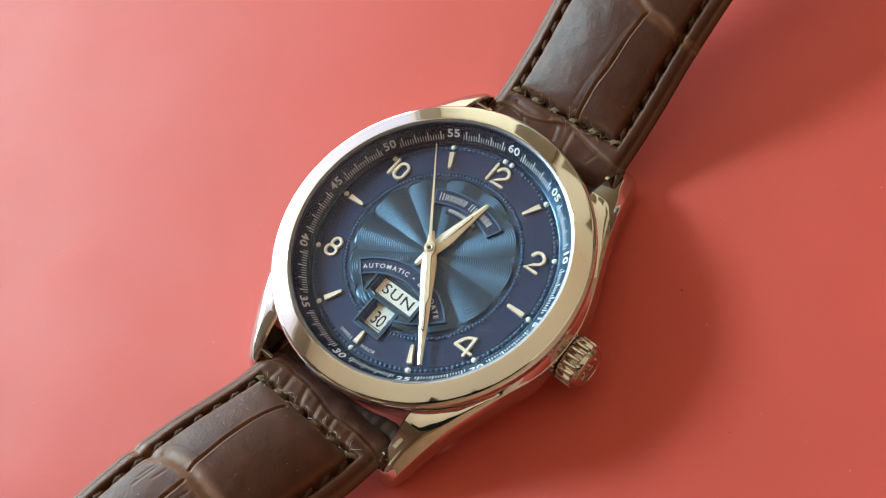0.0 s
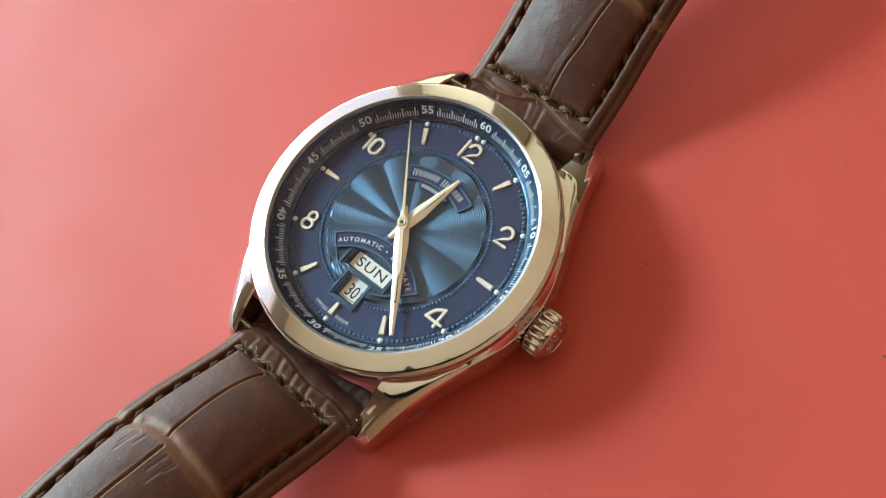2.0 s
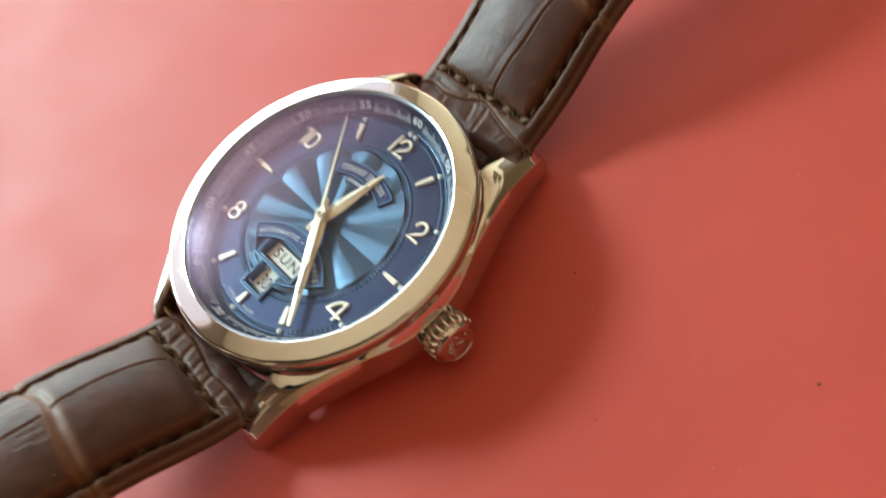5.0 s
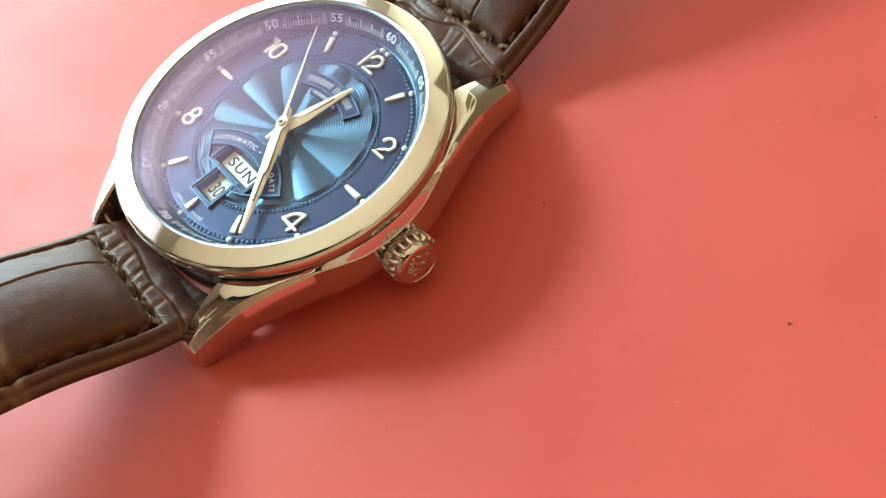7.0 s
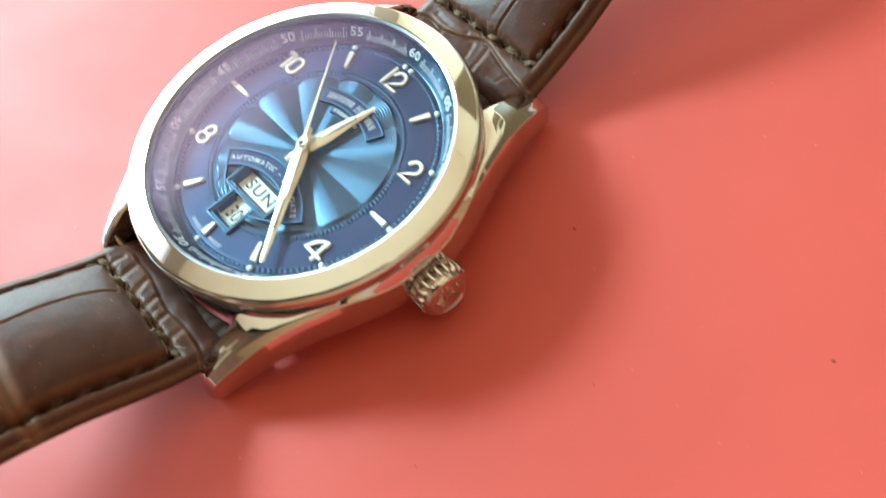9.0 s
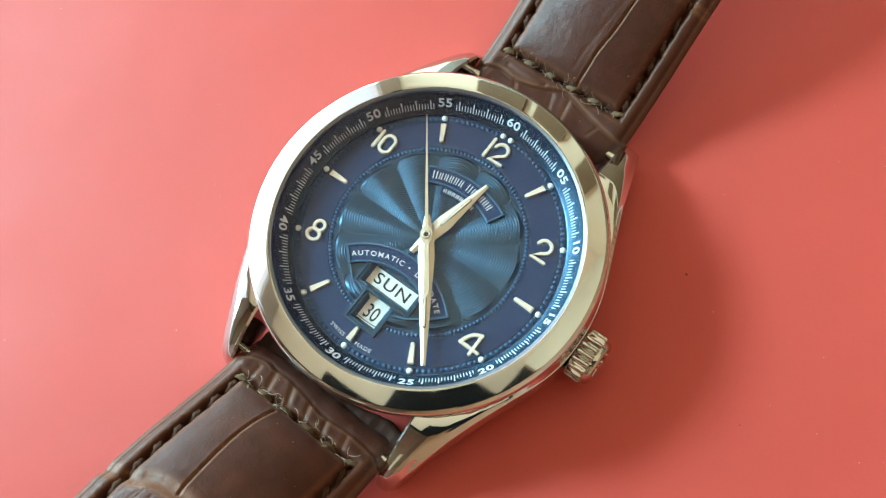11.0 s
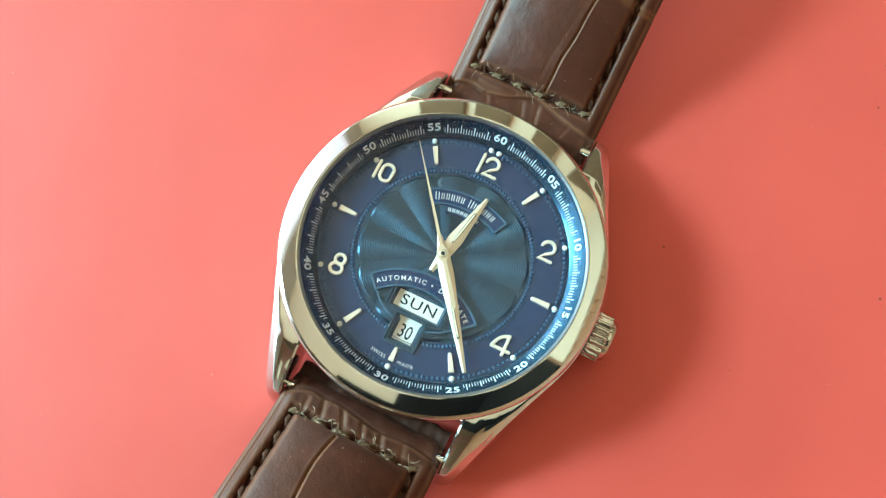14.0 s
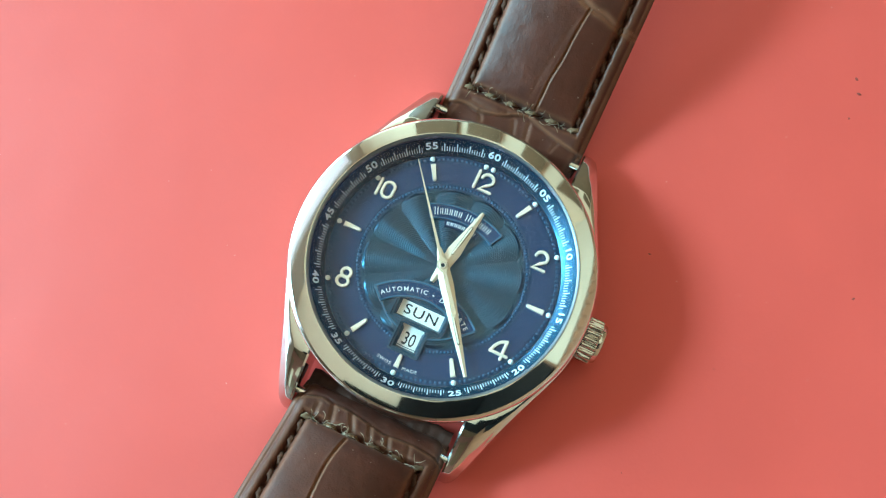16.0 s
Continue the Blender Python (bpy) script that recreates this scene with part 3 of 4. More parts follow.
for k in range(8):
    for off in (0.0, 1.5):
        part("print_bar", arc_plate(PX, PY, 8.70, 9.24, x + off, x + off + 0.8, DIAL_Z + 0.30, DIAL_Z + 0.325, 2), PRINT, small)
    x += 3.5

# fan-shaped plaque of the calendar
FX, FY, FR0, FR1, FA = 0.2, -13.2, 8.15, 10.15, 46
fan = part("calendar_plaque", arc_plate(FX, FY, FR0, FR1, -FA, FA, DIAL_Z, DIAL_Z + 0.40, 40), BLUE, dial, "fan-shaped raised blue calendar plaque")
part("plaque_rim", arc_plate(FX, FY, FR1 - 0.1, FR1 + 0.2, -FA - 1, FA + 1, DIAL_Z, DIAL_Z + 0.58, 40), BLUE_LIT_RIM, fan)
part("plaque_rim", arc_plate(FX, FY, FR0 - 0.15, FR0 + 0.1, -FA, FA, DIAL_Z, DIAL_Z + 0.54, 40), BLUE_LIT_RIM, fan)
for s in (-1, 1):
    e = radians(FA) * s
    bm = bmesh.new()
    a = (FX + (FR1 + 0.1) * math.sin(e), FY + (FR1 + 0.1) * math.cos(e))
    b = (FX + FR0 * math.sin(e), FY + FR0 * math.cos(e))
    add_ribbon(bm, [a, b], 0.34, DIAL_Z, DIAL_Z + 0.58)
    add_ribbon(bm, [p[:2] for p in smooth([a, (s * 5.3 + 0.1, -7.9), (s * 3.9, -9.0), (s * 2.2, -9.75)], 6)], 0.24, DIAL_Z, DIAL_Z + 0.42)
    part("plaque_rim", bm, BLUE_LIT_RIM, fan)
part("word_automatic", on_arc(lettering("AUTOMATIC", 0.86, 0.012, 0.012, 1.05, 1.34), FX, FY, 9.12, -23.5, DIAL_Z + 0.415), PRINT, fan)
part("word_day_date", on_arc(lettering("DAY-DATE", 0.86, 0.012, 0.012, 1.05, 1.34), FX, FY, 9.12, 25.5, DIAL_Z + 0.415), PRINT, fan)
bm = bmesh.new()
bmesh.ops.create_cone(bm, cap_ends=True, segments=12, radius1=0.13, radius2=0.11, depth=0.05, matrix=Matrix.Translation((FX + 0.3, FY + 9.12, DIAL_Z + 0.41)))
part("print_dot", bm, PRINT, fan)


def window_frame(name, x0, x1, y0, y1, open_side=None):
    """A stepped blue frame round a window, with a bevelled bright inner slope."""
    bm = bmesh.new()
    steps = ((0.62, DIAL_Z - 0.05), (0.60, DIAL_Z + 0.40), (0.36, DIAL_Z + 0.42), (0.30, DIAL_Z + 0.22), (0.06, DIAL_Z + 0.22), (0.0, DIAL_Z + 0.16), (-0.30, DIAL_Z - 0.61))
    rings = []
    for d, z in steps:
        rings.append([bm.verts.new((x, y, z)) for x, y in ((x0 - d, y0 - d), (x1 + d, y0 - d), (x1 + d, y1 + d), (x0 - d, y1 + d))])
    for a, b in zip(rings, rings[1:]):
        for i in range(4):
            if open_side == i:
                continue
            j = (i + 1) % 4
            bm.faces.new((a[i], a[j], b[j], b[i]))
    return part(name, bm, BLUE_GUILLOCHE, dial, "stepped blue window frame", sharp=20)


window_frame("day_window", *DAY)
window_frame("date_window", DATE[0], DATE[1], DATE[2], DATE[3] - 0.1, 2)
for name, (x0, x1, y0, y1), words, size, wide, sp in (("day_disc", DAY, "SUN", 1.95, 1.22, 1.14), ("date_disc", (DATE[0], DATE[1], DATE[2], DATE[3] + 0.1), "30", 2.5, 0.74, 0.98)):
    bm = bmesh.new()
    add_prism(bm, [(x0 - 0.2, y0 - 0.2), (x1 + 0.2, y0 - 0.2), (x1 + 0.2, y1 + 0.2), (x0 - 0.2, y1 + 0.2)], DIAL_Z - 0.95, DIAL_Z - 0.60)
    disc = part(name, bm, DISC, dial, "white calendar disc")
    bm = lettering(words, size, 0.012, 0.01, wide, sp)
    bmesh.ops.translate(bm, verts=bm.verts, vec=((x0 + x1) / 2, (y0 + y1) / 2 + (0.05 if words == "SUN" else -0.05), DIAL_Z - 0.59))
    part("calendar_print", bm, INK, disc)
for words, az in (("SWISS", 187.3), ("MADE", 172.7)):
    bm = lettering(words, 0.64, 0.0, 0.01, 1.1, 1.2)
    for v in bm.verts:
        v.co.x, v.co.y = -v.co.x, -v.co.y
    part("dial_print", on_arc(bm, 0, 0, 14.55, az, DIAL_Z + 0.065), PRINT, dial)


# pointers
def pointer(name, az, z, tip, tail, wide, blunt, tail_wide, label):
    """A tapered pointer, made flat towards the twelve and turned; a dark strip stands for the groove along its middle.
    """
    bm = bmesh.new()
    out = [(0.0, -tail * 0.98), (tail_wide * 0.7, -tail), (tail_wide, -tail * 0.75), (0.62, -0.6), (0.85, 0.4), (wide, 2.6), (blunt, tip), (-blunt, tip), (-wide, 2.6), (-0.85, 0.4), (-0.62, -0.6), (-tail_wide, -tail * 0.75), (-tail_wide * 0.7, -tail)]
    low = [bm.verts.new((x, y, z - 0.09)) for x, y in out]
    mid = [bm.verts.new((x, y, z)) for x, y in out]
    top = [bm.verts.new((x * 0.10, y * 0.99, z + 0.24 * min(1.0, max(abs(x), 0.35) / 0.8))) for x, y in out]
    n = len(out)
    for a, b in ((low, mid), (mid, top)):
        for i in range(n):
            bm.faces.new((a[i], a[(i + 1) % n], b[(i + 1) % n], b[i]))
    bm.faces.new(top)
    bm.faces.new(low[::-1])
    bmesh.ops.rotate(bm, verts=bm.verts, cent=(0, 0, 0), matrix=Matrix.Rotation(radians(-az), 3, "Z"))
    ob = part(name, bm, GILT, watch, label, sharp=12)
    bm = bmesh.new()
    add_ribbon(bm, [(0, 2.3), (0, tip * 0.70)], 0.26, z + 0.10, z + 0.265)
    bmesh.ops.rotate(bm, verts=bm.verts, cent=(0, 0, 0), matrix=Matrix.Rotation(radians(-az), 3, "Z"))
    part("inlay", bm, CREAM, ob, "cream luminous inlay")
    # dark strip laid under the inlay where the groove would be sunk
    bm = bmesh.new()
    add_ribbon(bm, [(0, 2.2), (0, tip * 0.71)], 0.40, z + 0.05, z + 0.235)
    bmesh.ops.rotate(bm, verts=bm.verts, cent=(0, 0, 0), matrix=Matrix.Rotation(radians(-az), 3, "Z"))
    part("groove_strip", bm, BRONZE, ob, "dark strip in place of the groove round the inlay")
    return ob


pointer("hour_pointer", 11.6, 9.15, 9.3, 2.5, 0.98, 0.22, 0.42, "tapered gilt hour pointer")
pointer("minute_pointer", 144.0, 9.6, 15.05, 2.6, 0.95, 0.24, 0.42, "long tapered gilt minute pointer")
SECOND_AZ = 322.5
bm = bmesh.new()
out = [(0.30, -1.0), (0.36, -6.6), (0.24, -7.0), (0.0, -7.3), (-0.24, -7.0), (-0.36, -6.6), (-0.30, -1.0), (-0.75, -0.45), (-0.75, 0.45), (-0.22, 1.2), (-0.05, 15.3), (0.05, 15.3), (0.22, 1.2), (0.75, 0.45), (0.75, -0.45)]
low = [bm.verts.new((x, y, 9.92)) for x, y in out]
top = [bm.verts.new((x * 0.9, y, 10.08)) for x, y in out]
for i in range(len(out)):
    bm.faces.new((low[i], low[(i + 1) % len(out)], top[(i + 1) % len(out)], top[i]))
bm.faces.new(top)
bm.faces.new(low[::-1])
bmesh.ops.rotate(bm, verts=bm.verts, cent=(0, 0, 0), matrix=Matrix.Rotation(radians(-SECOND_AZ), 3, "Z"))
second = part("second_pointer", bm, GILT, watch, "slim gilt second pointer with bar counterweight")
part("hub", lathe([(0.0, 10.16), (0.26, 10.16), (0.29, 10.28), (0.40, 10.30), (0.50, 10.22), (0.52, 8.6), (0.0, 8.6)], 32, False), GILT, second)
part("hub_pin", lathe([(0.0, 10.20), (0.20, 10.20), (0.26, 10.17), (0.26, 10.1), (0.0, 10.1)], 20, False), GAP, second)

# crown
CZ = 4.4


def crown_part(name, bm, mat, parent, label="", sharp=30):
    bmesh.ops.transform(bm, matrix=Matrix.Translation((0, 0.1, CZ)) @ Matrix.Rotation(radians(90), 4, "Y"), verts=bm.verts)
    return part(name, bm, mat, parent, label, sharp)


bm = bmesh.new()
TEETH, SUB = 19, 12
prev = None
for z, rr, depth in ((20.92, 2.6, 0.0), (20.96, 2.9, 0.2), (21.14, 3.12, 0.42), (22.8, 3.16, 0.42), (23.02, 3.06, 0.32), (23.10, 2.82, 0.05), (23.45, 2.78, 0.0), (23.7, 2.64, 0.0), (23.8, 2.44, 0.0), (23.7, 2.32, 0.0)):
    ring = []
    for i in range(TEETH * SUB):
        a = 2 * math.pi * i / (TEETH * SUB)
        c = math.cos(TEETH * a)
        r = rr - depth * (0.5 - 0.5 * c) ** 1.6
        ring.append(bm.verts.new((r * math.cos(a), r * math.sin(a), z)))
    if prev:
        for i in range(len(ring)):
            j = (i + 1) % len(ring)
            bm.faces.new((prev[i], prev[j], ring[j], ring[i]))
    prev = ring
bm.faces.new(prev)
crown = crown_part("crown", bm, STEEL_DULL, watch, "fluted steel winding crown with embossed emblem")
crown_part("crown_face", lathe([(0.0, 23.76), (2.05, 23.73), (2.33, 23.71), (2.35, 23.45), (0.0, 23.45)], 64, False), STEEL, crown)
bm = bmesh.new()
for pts in ([(-1.5, 0.2), (-0.6, 0.9), (0.5, 0.75), (1.5, 1.3)], [(-1.2, -0.9), (-0.3, -0.2), (0.2, 0.7)], [(0.0, -1.5), (0.5, -0.5), (1.4, -0.2)], [(-1.7, -0.4), (-0.9, -0.5), (-0.5, -1.3)], [(0.9, -1.2), (1.3, -0.8)], [(-0.7, 1.5), (0.2, 1.7)]):
    add_ribbon(bm, [p[:2] for p in smooth([(0.92 * x, 0.92 * y) for x, y in pts], 5)], 0.30, 23.68, 23.90)
crown_part("emblem", bm, STEEL, crown)
# black core added to darken the flute bottoms as shade would
crown_part("flute_shade", lathe([(2.3, 21.05), (2.72, 21.1), (2.72, 22.9), (2.3, 23.0)], 96), GAP, crown, "black core put in for the shade between the flutes")
# stem blackened in place of the shadow between crown and case
crown_part("stem_tube", lathe([(0.0, 19.5), (2.3, 19.5), (2.3, 21.3), (0.0, 21.3)], 40, False), GAP, crown, "stem coloured black for the shade between case and crown")


# ---- strap ----
from mathutils import noise as leather_noise


class Strap:
    """A padded leather half-strap along a line (y, z); x runs across."""

    def __init__(self, line, widths, pad, creases, end_y, skew, lip):
        pts = smooth(line, 12)
        self.pts = np.array(pts)
        d = np.linalg.norm(np.diff(self.pts, axis=0), axis=1)
        self.s = np.concatenate([[0], np.cumsum(d)])
        self.length = self.s[-1]
        self.widths, self.pad, self.end_s, self.skew = widths, pad, end_y, skew
        self.lip = np.array(smooth(lip, 6))
        self.creases = []
        for line, deep, wide in creases:
            # the hide of the gathered collar is only softly pinched
            if max(p[1] for p in line) < self.end_s:
                deep, wide = deep * 0.8, wide * 1.6
            fine = [tuple(p) for p in smooth(line, 3)]
            m = 3 * wide
            self.creases.append((fine, deep, wide, min(p[0] for p in fine) - m, max(p[0] for p in fine) + m, min(p[1] for p in fine) - m, max(p[1] for p in fine) + m))

    def mid(self, s):
        y, z = np.interp(s, self.s, self.pts[:, 0]), np.interp(s, self.s, self.pts[:, 1])
        e = 0.5
        ty = np.interp(s + e, self.s, self.pts[:, 0]) - np.interp(s - e, self.s, self.pts[:, 0])
        tz = np.interp(s + e, self.s, self.pts[:, 1]) - np.interp(s - e, self.s, self.pts[:, 1])
        n = math.hypot(ty, tz) or 1
        ty, tz = ty / n, tz / n
        up = (-tz, ty) if ty > 0 else (tz, -ty)
        return y, z, up

    def half(self, s):
        return np.interp(s, [w[0] for w in self.widths], [w[1] for w in self.widths])

    def height(self, x, s):
        """Top of the leather above the middle line, and how worn it is there."""
        wear = 0.0
        h = self.half(s)
        e = h - abs(x)
        line = 2.65
        base = 1.05
        # the rounded outer edge
        base -= 1.15 * max(0.0, 1 - e / 2.2) ** 1.8
        base += 0.05 * math.exp(-((e - 1.5) / 0.5) ** 2) - 0.16 * math.exp(-((e - 0.75) / 0.18) ** 2)
        # padding inside the stitch line
        din = min(e - line, s - self.end_s)
        if din > 0:
            w = h - line
            base += 1.15 * self.pad * max(0.0, 1 - (x / w) ** 2) ** 0.85 * (1 - math.exp(-(s - self.end_s) / 2.0)) + 0.30 * (1 - math.exp(-din / 0.3))
        # uneven hide, more so in the gathered collar
        base += (0.16 if s < 6.0 else 0.05) * leather_noise.noise(Vector((x * 0.42, s * 0.42, self.pad)))
        # stitch groove
        base -= 0.70 * math.exp(-(din / 0.50) ** 2) if s > self.end_s - 1.0 else 0
        # needle holes between the stitches
        if s > self.end_s - 0.8:
            k = (s - self.end_s - 0.22) / 2.75
            if abs(e - line) < 1.2 and s > self.end_s + 0.1:
                base -= 0.55 * math.exp(-(((k - round(k)) * 2.75) / 0.42) ** 2 - ((e - line) / 0.42) ** 2)
            if abs(s - self.end_s) < 1.2:
                pitch = 2 * (h - 2.9) / 5
                k = (x + h - 2.9) / pitch - 0.5
                if -0.5 < k < 4.5:
                    base -= 0.55 * math.exp(-(((k - round(k)) * pitch) / 0.45) ** 2 - ((s - self.end_s) / 0.42) ** 2)
        # the folded lip: the roll round the bar lies lower
        f = float(np.interp(x, self.lip[:, 0], self.lip[:, 1])) - s
        if f > -1.5:
            base -= 0.40 * (1 / (1 + math.exp(-max(-4.0, f) / 0.16))) + 0.20 * math.exp(-((f - 0.1) / 0.26) ** 2)
            wear = max(wear, 0.9 * math.exp(-((f + 0.30) / 0.28) ** 2))
        wear = max(wear, 0.60 * math.exp(-((e - 0.45) / 0.35) ** 2), 0.30 * math.exp(-((e - 1.5) / 0.4) ** 2))
        if s > self.end_s - 2.0:
            wear = max(wear, 0.45 * math.exp(-((din - 0.75) / 0.35) ** 2), 0.35 * math.exp(-((din + 0.8) / 0.3) ** 2))
        # rolled end at the bar
        base -= 0.9 * max(0.0, 1 - s / 2.2) ** 2
        for pts, deep, wide, x0, x1, s0, s1 in self.creases:
            if not (x0 < x < x1 and s0 < s < s1):
                continue
            best = 9.0
            for (ax, asx), (bx, bsx) in zip(pts, pts[1:]):
                dx, dy = bx - ax, bsx - asx
                t = max(0.0, min(1.0, ((x - ax) * dx + (s - asx) * dy) / (dx * dx + dy * dy)))
                best = min(best, math.hypot(x - ax - t * dx, s - asx - t * dy))
                if best < 0.02:
                    break
            if best < 3 * wide:
                base -= deep * math.exp(-(best / wide) ** 2)
                base += 0.10 * deep * math.exp(-((best - 2.2 * wide) / wide) ** 2)
                wear = max(wear, min(1.0, deep / 0.3) * math.exp(-((best - 0.8 * wide) / (1.1 * wide)) ** 2))
        return base, wear

    def place(self, x, s, lift=0.0):
        y, z, up = self.mid(s)
        h = self.height(x, s)[0] + lift
        return Vector((x + self.skew * s, y + up[0] * h, z + up[1] * h))

    def mesh(self, ns, nx):
        verts, faces, worn = [], [], []
        low = (0.97, 0.6, 0.0, -0.6, -0.97)
        for i in range(ns + 1):
            # three quarters of the rows lie in the half next to the case
            q = i / ns
            s = 55 * q / 0.75 if q < 0.75 else 55 + (self.length - 55) * (q - 0.75) / 0.25
            h = self.half(s)
            y, z, up = self.mid(s)
            for j in range(nx + 1):
                u = -1 + 2 * j / nx
                u = math.copysign(1 - (1 - abs(u)) ** 1.15, u)
                k, w = self.height(u * h, s)
                worn.append(w)
                verts.append((u * h + self.skew * s, y + up[0] * k, z + up[1] * k))
            worn += [0.0] * 7
            for u, k in ((1.0, -0.55),) + tuple((w, -1.0 if s > 1.5 else -0.8) for w in low) + ((-1.0, -0.55),):
                verts.append((u * h + self.skew * s, y + up[0] * k, z + up[1] * k))
        m = nx + 1 + 7
        for i in range(ns):
            for j in range(m):
                k = (j + 1) % m
                faces.append((i * m + j, i * m + k, (i + 1) * m + k, (i + 1) * m + j))
        faces.append(tuple(range(m)))
        faces.append(tuple(range(ns * m, ns * m + m))[::-1])
        bm = bmesh.new()
        me = bpy.data.meshes.new("leather")
        me.from_pydata(verts, [], faces)
        me.attributes.new("wear", "FLOAT", "POINT").data.foreach_set("value", worn)
        bm.from_mesh(me)
        bpy.data.meshes.remove(me)
        return bm


def stitch_mesh():
    """One twisted thread lying in its groove, along y."""
    bm = bmesh.new()
    prev = None
    n, m = 12, 8
    for i in range(n + 1):
        q = i / n
        r = 0.40 * math.sin(math.pi * min(1, max(0, q * 0.9 + 0.05))) ** 0.5
        bend = 0.55 * math.sin(math.pi * q) ** 0.8 - 0.42
        ring = []
        for j in range(m):
            a = 2 * math.pi * j / m
            rr = r * (1 + 0.22 * math.cos(2 * (a - q * 7.0)))
            ring.append(bm.verts.new((rr * math.cos(a), (q - 0.5) * 2.3, bend + rr * 0.8 * math.sin(a))))
        if prev:
            for j in range(m):
                bm.faces.new((prev[j], prev[(j + 1) % m], ring[(j + 1) % m], ring[j]))
        else:
            bm.faces.new(ring[::-1])
        prev = ring
    bm.faces.new(prev)
    bmesh.ops.transform(bm, matrix=Matrix.Scale(MM, 4), verts=bm.verts)
    me = bpy.data.meshes.new("stitch")
    bm.to_mesh(me)
    bm.free()
    for p in me.polygons:
        p.use_smooth = True
    me.materials.append(THREAD)
    return me


STITCH = stitch_mesh()
RUBBED_STITCH = STITCH.copy()
RUBBED_STITCH.materials[0] = WORN_THREAD


def stitches(strap, ob, seed):
    rng = random.Random(seed)

    def lay(x, s, along):
        """along: True for the sides, False for the row across the end."""
        a = strap.place(x, s - 0.8) if along else strap.place(x - 0.8, s)
        b = strap.place(x, s + 0.8) if along else strap.place(x + 0.8, s)
        mid = strap.place(x, s, 0.26)
        t = (b - a).normalized()
        side = Vector((1, 0, 0)) if along else Vector((0, *strap.mid(s)[2])).cross(t)
        up = side.cross(t)
        if up.z < 0:
            up = -up
        side = t.cross(up)
        m = Matrix((side, t, up)).transposed().to_4x4()
        st = new("stitch", STITCH if along else RUBBED_STITCH)
        st.parent = ob
        twist = Matrix.Rotation(radians(rng.uniform(11, 22)), 4, "Z")
        st.matrix_basis = Matrix.Translation(mid * MM) @ m @ twist

    step = 2.75
    s = strap.end_s + 1.6
    while s < strap.length - 2:
        for sx in (-1, 1):
            lay(sx * (strap.half(s) - 2.65), s, True)
        s += step
    w = strap.half(strap.end_s) - 2.9
    n = 6
    for i in range(n):
        lay(-w + 2 * w * i / (n - 1), strap.end_s, False)


def frayed(strap, ob, seed):
    """Fine loose fibres of the sewing thread along the row at the end."""
    rng = random.Random(seed)
    bm = bmesh.new()
    for k in range(46):
        x = rng.uniform(-8.2, 8.2)
        s0 = strap.end_s + rng.uniform(-0.7, 0.5)
        a = rng.uniform(0, 6.28)
        length = rng.uniform(0.35, 1.25)
        bend = rng.uniform(-1.2, 1.2)
        prev = None
        for i in range(6):
            q = i / 5
            p = strap.place(x + math.cos(a + bend * q) * length * q, s0 + math.sin(a + bend * q) * length * q, 0.30 + 0.25 * math.sin(3.1 * q))
            ring = [bm.verts.new((p.x + 0.05 * math.cos(b), p.y + 0.05 * math.sin(b), p.z + 0.02 * math.sin(2 * b))) for b in (0.0, 2.1, 4.2)]
            if prev:
                for j in range(3):
                    bm.faces.new((prev[j], prev[(j + 1) % 3], ring[(j + 1) % 3], ring[j]))
            prev = ring
    tagged(part("loose_fibre", bm, FIBRE, ob, "pale loose fibres of sewing thread"), kind="stuff")


def bar_loop(side, strap_ob):
    """The leather folded round the spring bar, filling the gap towards the case."""
    bm = bmesh.new()
    prev = None
    for i in range(61):
        x = -10.5 + 21.0 * i / 60
        near = max(math.sqrt(20.15 ** 2 - x * x), 18.9 + 0.12 * math.sin(2.1 * x))
        far = 23.0
        top = 2.9 + 0.15 * math.sin(1.3 * x + 0.6) + 0.08 * math.sin(4.1 * x)
        ring = [bm.verts.new((x, side * y, z)) for y, z in ((far, 1.0), (near + 0.5, 0.9), (near + 0.05, 1.3), (near, 1.9), (near + 0.12, 2.4), (near + 0.45, top - 0.1), (near + 0.9, top), (far, top + 0.2))]
        if prev:
            for k in range(8):
                bm.faces.new((prev[k], prev[(k + 1) % 8], ring[(k + 1) % 8], ring[k]))
        else:
            bm.faces.new(ring)
        prev = ring
    bm.faces.new(prev[::-1])
    part("bar_loop", bm, LINING, strap_ob, "dark folded leather loop at the bar", sharp=60)


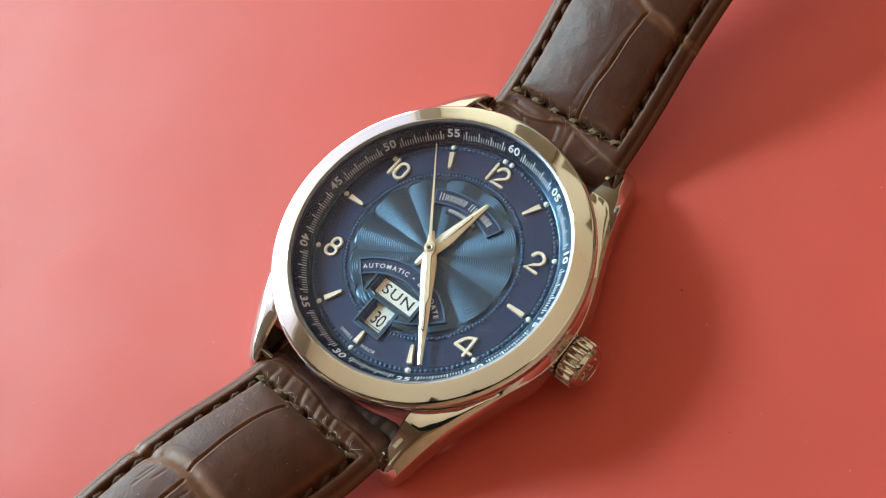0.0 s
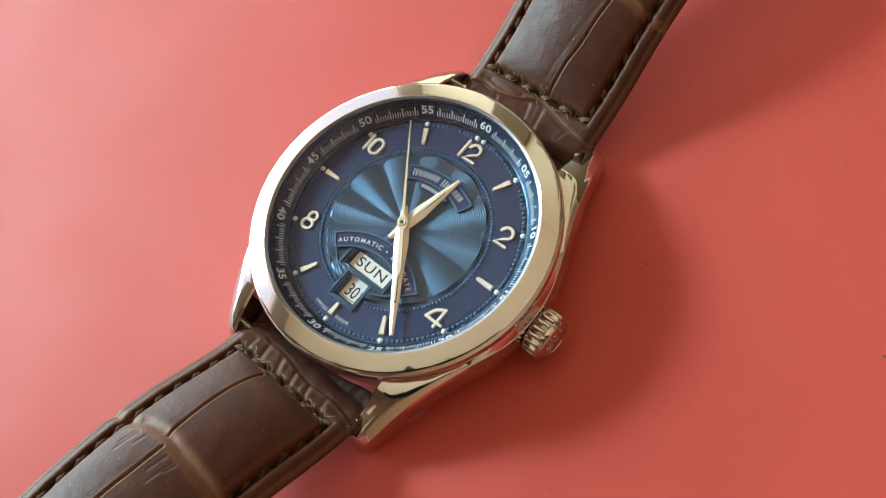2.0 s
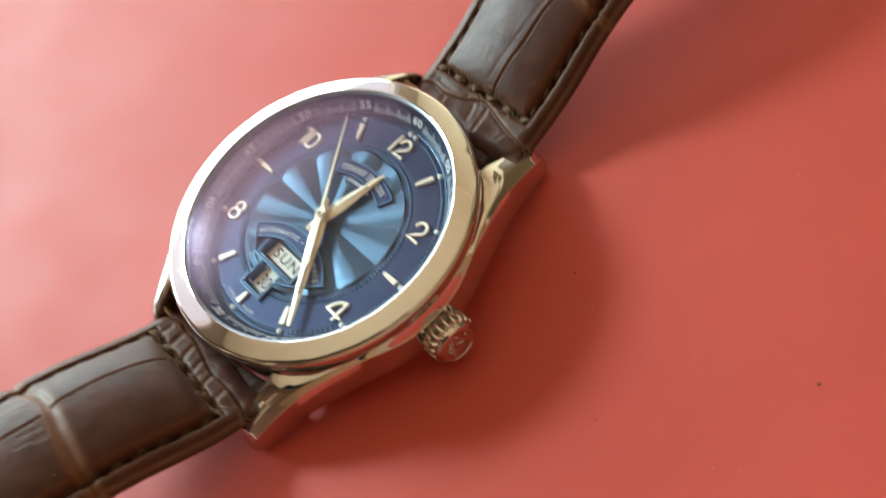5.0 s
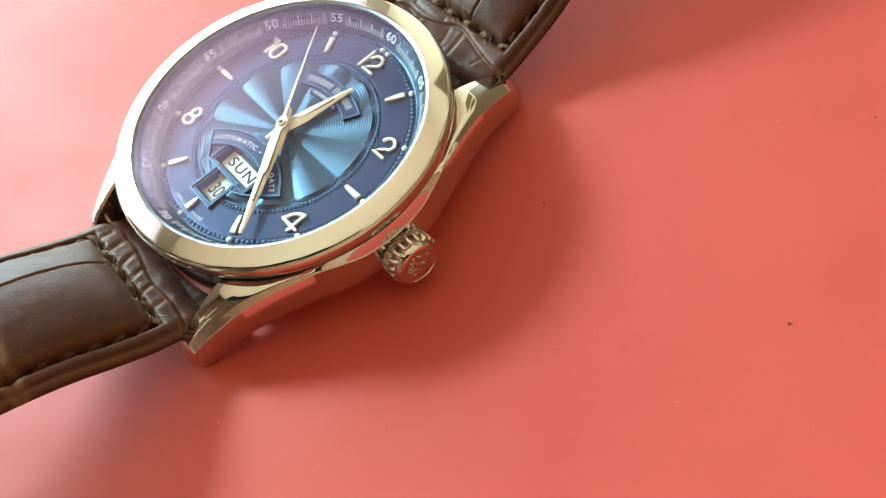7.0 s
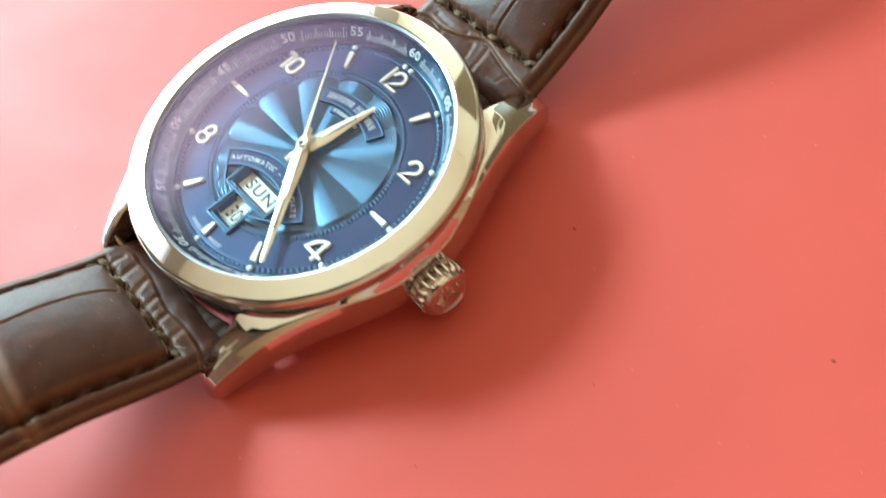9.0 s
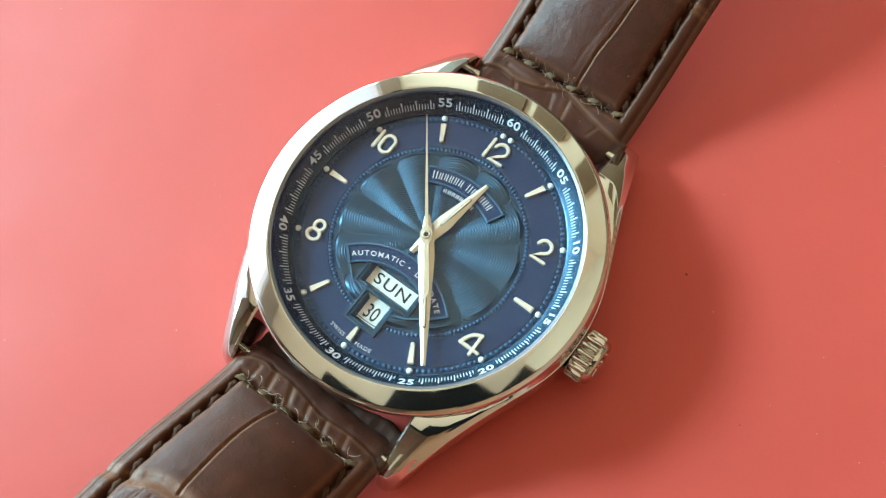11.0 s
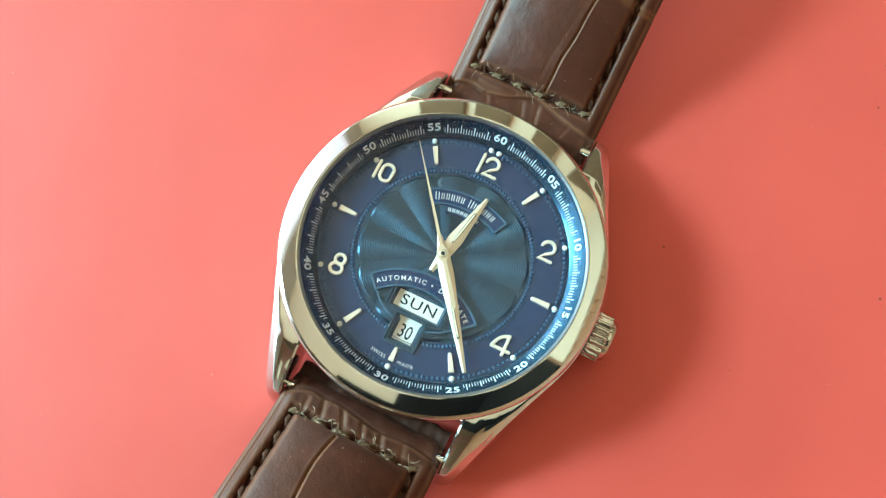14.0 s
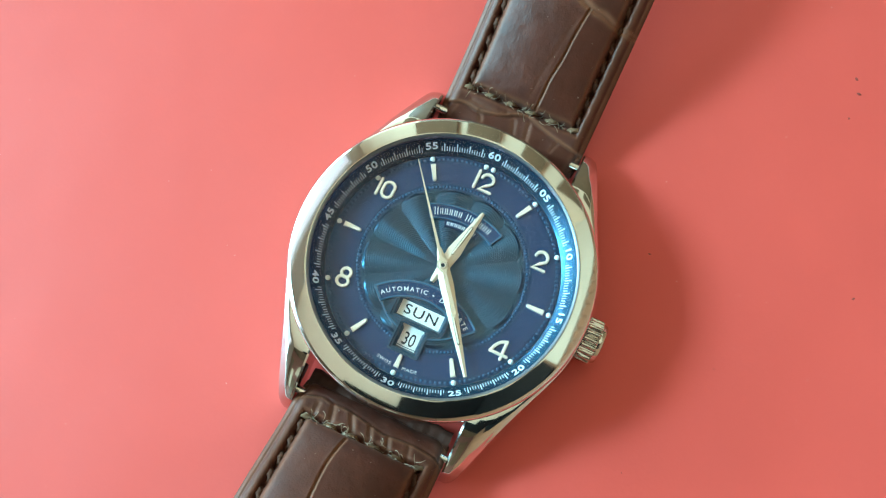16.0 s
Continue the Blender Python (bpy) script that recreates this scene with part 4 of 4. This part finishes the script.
# the half on the twelve side, arched up
upper = Strap([(20.9, 3.4), (22.5, 3.8), (25.0, 4.0), (29.0, 5.2), (33.5, 7.0), (38.5, 9.6), (43.0, 11.4), (48.0, 12.9), (55.0, 14.6), (64.0, 15.3), (76.0, 13.4), (90.0, 7.4), (100.0, 2.6), (110.0, 1.05), (118.0, 1.05)],
              [(0, 10.7), (3, 10.95), (25, 10.9), (60, 10.4), (110, 9.8)], 1.5,
              [([(2.0, 6.9), (2.1, 9.4), (2.15, 11.8), (2.6, 15.2), (2.85, 19.0), (3.3, 22.5)], 0.30, 0.16),
               ([(0.6, 8.5), (0.7, 10.9), (1.1, 13.9), (1.6, 17.6), (2.2, 20.7)], 0.035, 0.30),
               ([(-10.6, 26.5), (-5, 25.6), (0, 24.2), (3.39, 22.7), (5.44, 22.5), (7.8, 21.8), (10.9, 21.6)], 0.30, 0.38),
               ([(0.4, 2.3), (-0.2, 4.2)], 0.14, 0.20), ([(2.5, 1.7), (2.0, 4.6)], 0.17, 0.20), ([(-4.7, 2.3), (-5.3, 3.4)], 0.16, 0.18), ([(-9.3, 1.6), (-9.0, 3.0)], 0.10, 0.18),
               ([(-7.1, 4.6), (-5.0, 4.4), (-2.5, 4.4), (-1.6, 4.9)], 0.14, 0.16), ([(6.4, 2.2), (6.9, 3.8)], 0.10, 0.16),
               ([(-2.2, 25.2), (-1.8, 46)], 0.28, 0.28), ([(-10, 47.5), (10, 46)], 0.28, 0.4), ([(2.0, 47), (2.4, 70)], 0.25, 0.28)], 6.4, 0.010,
              [(-10.9, 2.7), (-7.9, 3.6), (-5.4, 3.3), (-3.0, 3.8), (-0.5, 4.9), (1.2, 5.4), (3.2, 4.9), (6.2, 4.0), (9.5, 3.3), (10.9, 3.5)])
strap_up = part("strap", upper.mesh(520, 210), LEATHER, watch, "arched padded dark brown croc-grain leather strap half", sharp=70)
stitches(upper, strap_up, 3)
bar_loop(1, strap_up)
frayed(upper, strap_up, 21)
# the half on the six side, arched up more
LOWER_PAD = 1.9
lower = Strap([(-20.6, 3.2), (-22.2, 4.0), (-24.0, 4.7), (-27.0, 5.9), (-31.0, 8.2), (-36.0, 11.2), (-43.0, 14.2), (-51.0, 16.3), (-60.0, 17.2), (-72.0, 15.6), (-87.0, 9.0), (-99.0, 3.0), (-109.0, 1.05), (-118.0, 1.05)],
              [(0, 10.7), (3, 10.95), (25, 10.8), (60, 10.3), (110, 9.8)], LOWER_PAD,
              [([(-1.86, 6.8), (-2.45, 11.7), (-2.25, 16.2), (-1.9, 20.6)], 0.28, 0.17),
               ([(-10.8, 22.8), (-6.8, 22), (-5.4, 21.2), (-2.2, 20.8), (1.2, 21.1), (7.2, 21.4), (10.8, 21.1)], 0.42, 0.60),
               ([(-1.0, 22), (-1.12, 26), (-1.3, 31), (-0.54, 37.2)], 0.28, 0.18),
               ([(-10.8, 42), (-6.8, 40.5), (-5.3, 39.4), (-2.6, 38.8), (-0.5, 37.6), (2.7, 37.6), (6.9, 37.2), (10.8, 37.2)], 0.42, 0.55),
               ([(1.2, 39), (0.6, 58)], 0.28, 0.30), ([(-10, 59), (10, 60)], 0.30, 0.4),
               ([(-7.5, 3.2), (-7.4, 4.8)], 0.20, 0.20), ([(-5.5, 2.7), (-5.0, 4.5)], 0.26, 0.22), ([(-2.8, 2.7), (-1.9, 4.6)], 0.28, 0.22), ([(0.1, 3.1), (0.7, 4.6)], 0.24, 0.22), ([(2.9, 3.4), (3.4, 4.8)], 0.26, 0.20), ([(5.9, 3.2), (6.2, 4.7)], 0.16, 0.22)]
              + [([(x, 22.4), (x - 0.3, 23.8 + 0.9 * (k % 3))], 0.06, 0.17) for k, x in enumerate((-6.6, -5.3, -4.9, -3.7, 0.4, 1.5, 2.0))], 5.3, 0.0,
              [(-10.8, 3.3), (-7.7, 2.0), (-5.9, 2.2), (-3.7, 2.1), (-1.0, 2.5), (2.2, 3.0), (5.5, 2.7), (9.1, 2.9), (10.8, 3.5)])
strap_low = part("strap", lower.mesh(520, 210), LEATHER, watch, "strongly arched padded dark brown croc-grain leather strap half", sharp=70)
stitches(lower, strap_low, 8)
bar_loop(-1, strap_low)
frayed(lower, strap_low, 22)

def strap_dust(strap, ob, seed):
    """Tiny pale bits of dust caught on the leather."""
    rng = random.Random(seed)
    bm = bmesh.new()
    for k in range(70):
        s = rng.uniform(1.5, 48)
        x = rng.uniform(-0.93, 0.93) * strap.half(s)
        d = rng.choice((0.03, 0.035, 0.045, 0.06))
        bmesh.ops.create_icosphere(bm, subdivisions=1, radius=d, matrix=Matrix.Translation(strap.place(x, s, d * 0.5)) @ Matrix.Rotation(rng.uniform(0, 3), 4, "Z") @ Matrix.Diagonal((rng.uniform(1, 2.2), 1, 0.6, 1)))
    tagged(part("dust", bm, LEATHER_DUST, ob, "tiny pale dust on the leather"), kind="stuff")


LEATHER_DUST = material("grey_dust", (0.34, 0.25, 0.20), 0.9)
strap_dust(upper, strap_up, 31)
strap_dust(lower, strap_low, 32)

# ---- specks on the card ----
SPECKS = [(25.6, 16.3, 0.30), (54.6, 22.5, 0.34), (45.1, 48.6, 0.30), (44.1, 55.2, 0.45), (45.2, 53.0, 0.50), (40.0, 4.6, 0.16), (33.5, -14.0, 0.16)]
SPECK = material("dust_speck", (0.22, 0.045, 0.034), 0.8)
for k, (x, y, d) in enumerate(SPECKS):
    bm = bmesh.new()
    rng = random.Random(40 + k)
    bmesh.ops.create_icosphere(bm, subdivisions=2, radius=d / 2)
    for v in bm.verts:
        v.co *= rng.uniform(0.7, 1.15)
        v.co.x *= 1.4
        v.co.z *= 0.35
    ob = part("speck", bm, SPECK)
    ob.matrix_basis = pose(x * MM, y * MM, d * 0.1 * MM, 0, 0, 50 * k)
    tagged(ob, "tiny dark speck of dust lying on the red card", "speck", "specks on the red card")

# pale dust, too fine to count
DUST = material("pale_dust", (0.62, 0.25, 0.21), 0.8)
bm = bmesh.new()
rng = random.Random(11)
for k in range(190):
    x, y = rng.uniform(-70, 90), rng.uniform(-80, 90)
    if math.hypot(x, y) < 30 or abs(x) < 13:
        continue
    d = rng.choice((0.03, 0.04, 0.05, 0.07))
    bmesh.ops.create_icosphere(bm, subdivisions=1, radius=d, matrix=Matrix.Translation((x, y, d * 0.3)) @ Matrix.Rotation(rng.uniform(0, 3), 4, "Z") @ Matrix.Diagonal((rng.uniform(1, 2.4), 1, 0.5, 1)))
tagged(part("dust", bm, DUST), "fine pale dust scattered over the red card", "dust", kind="stuff")
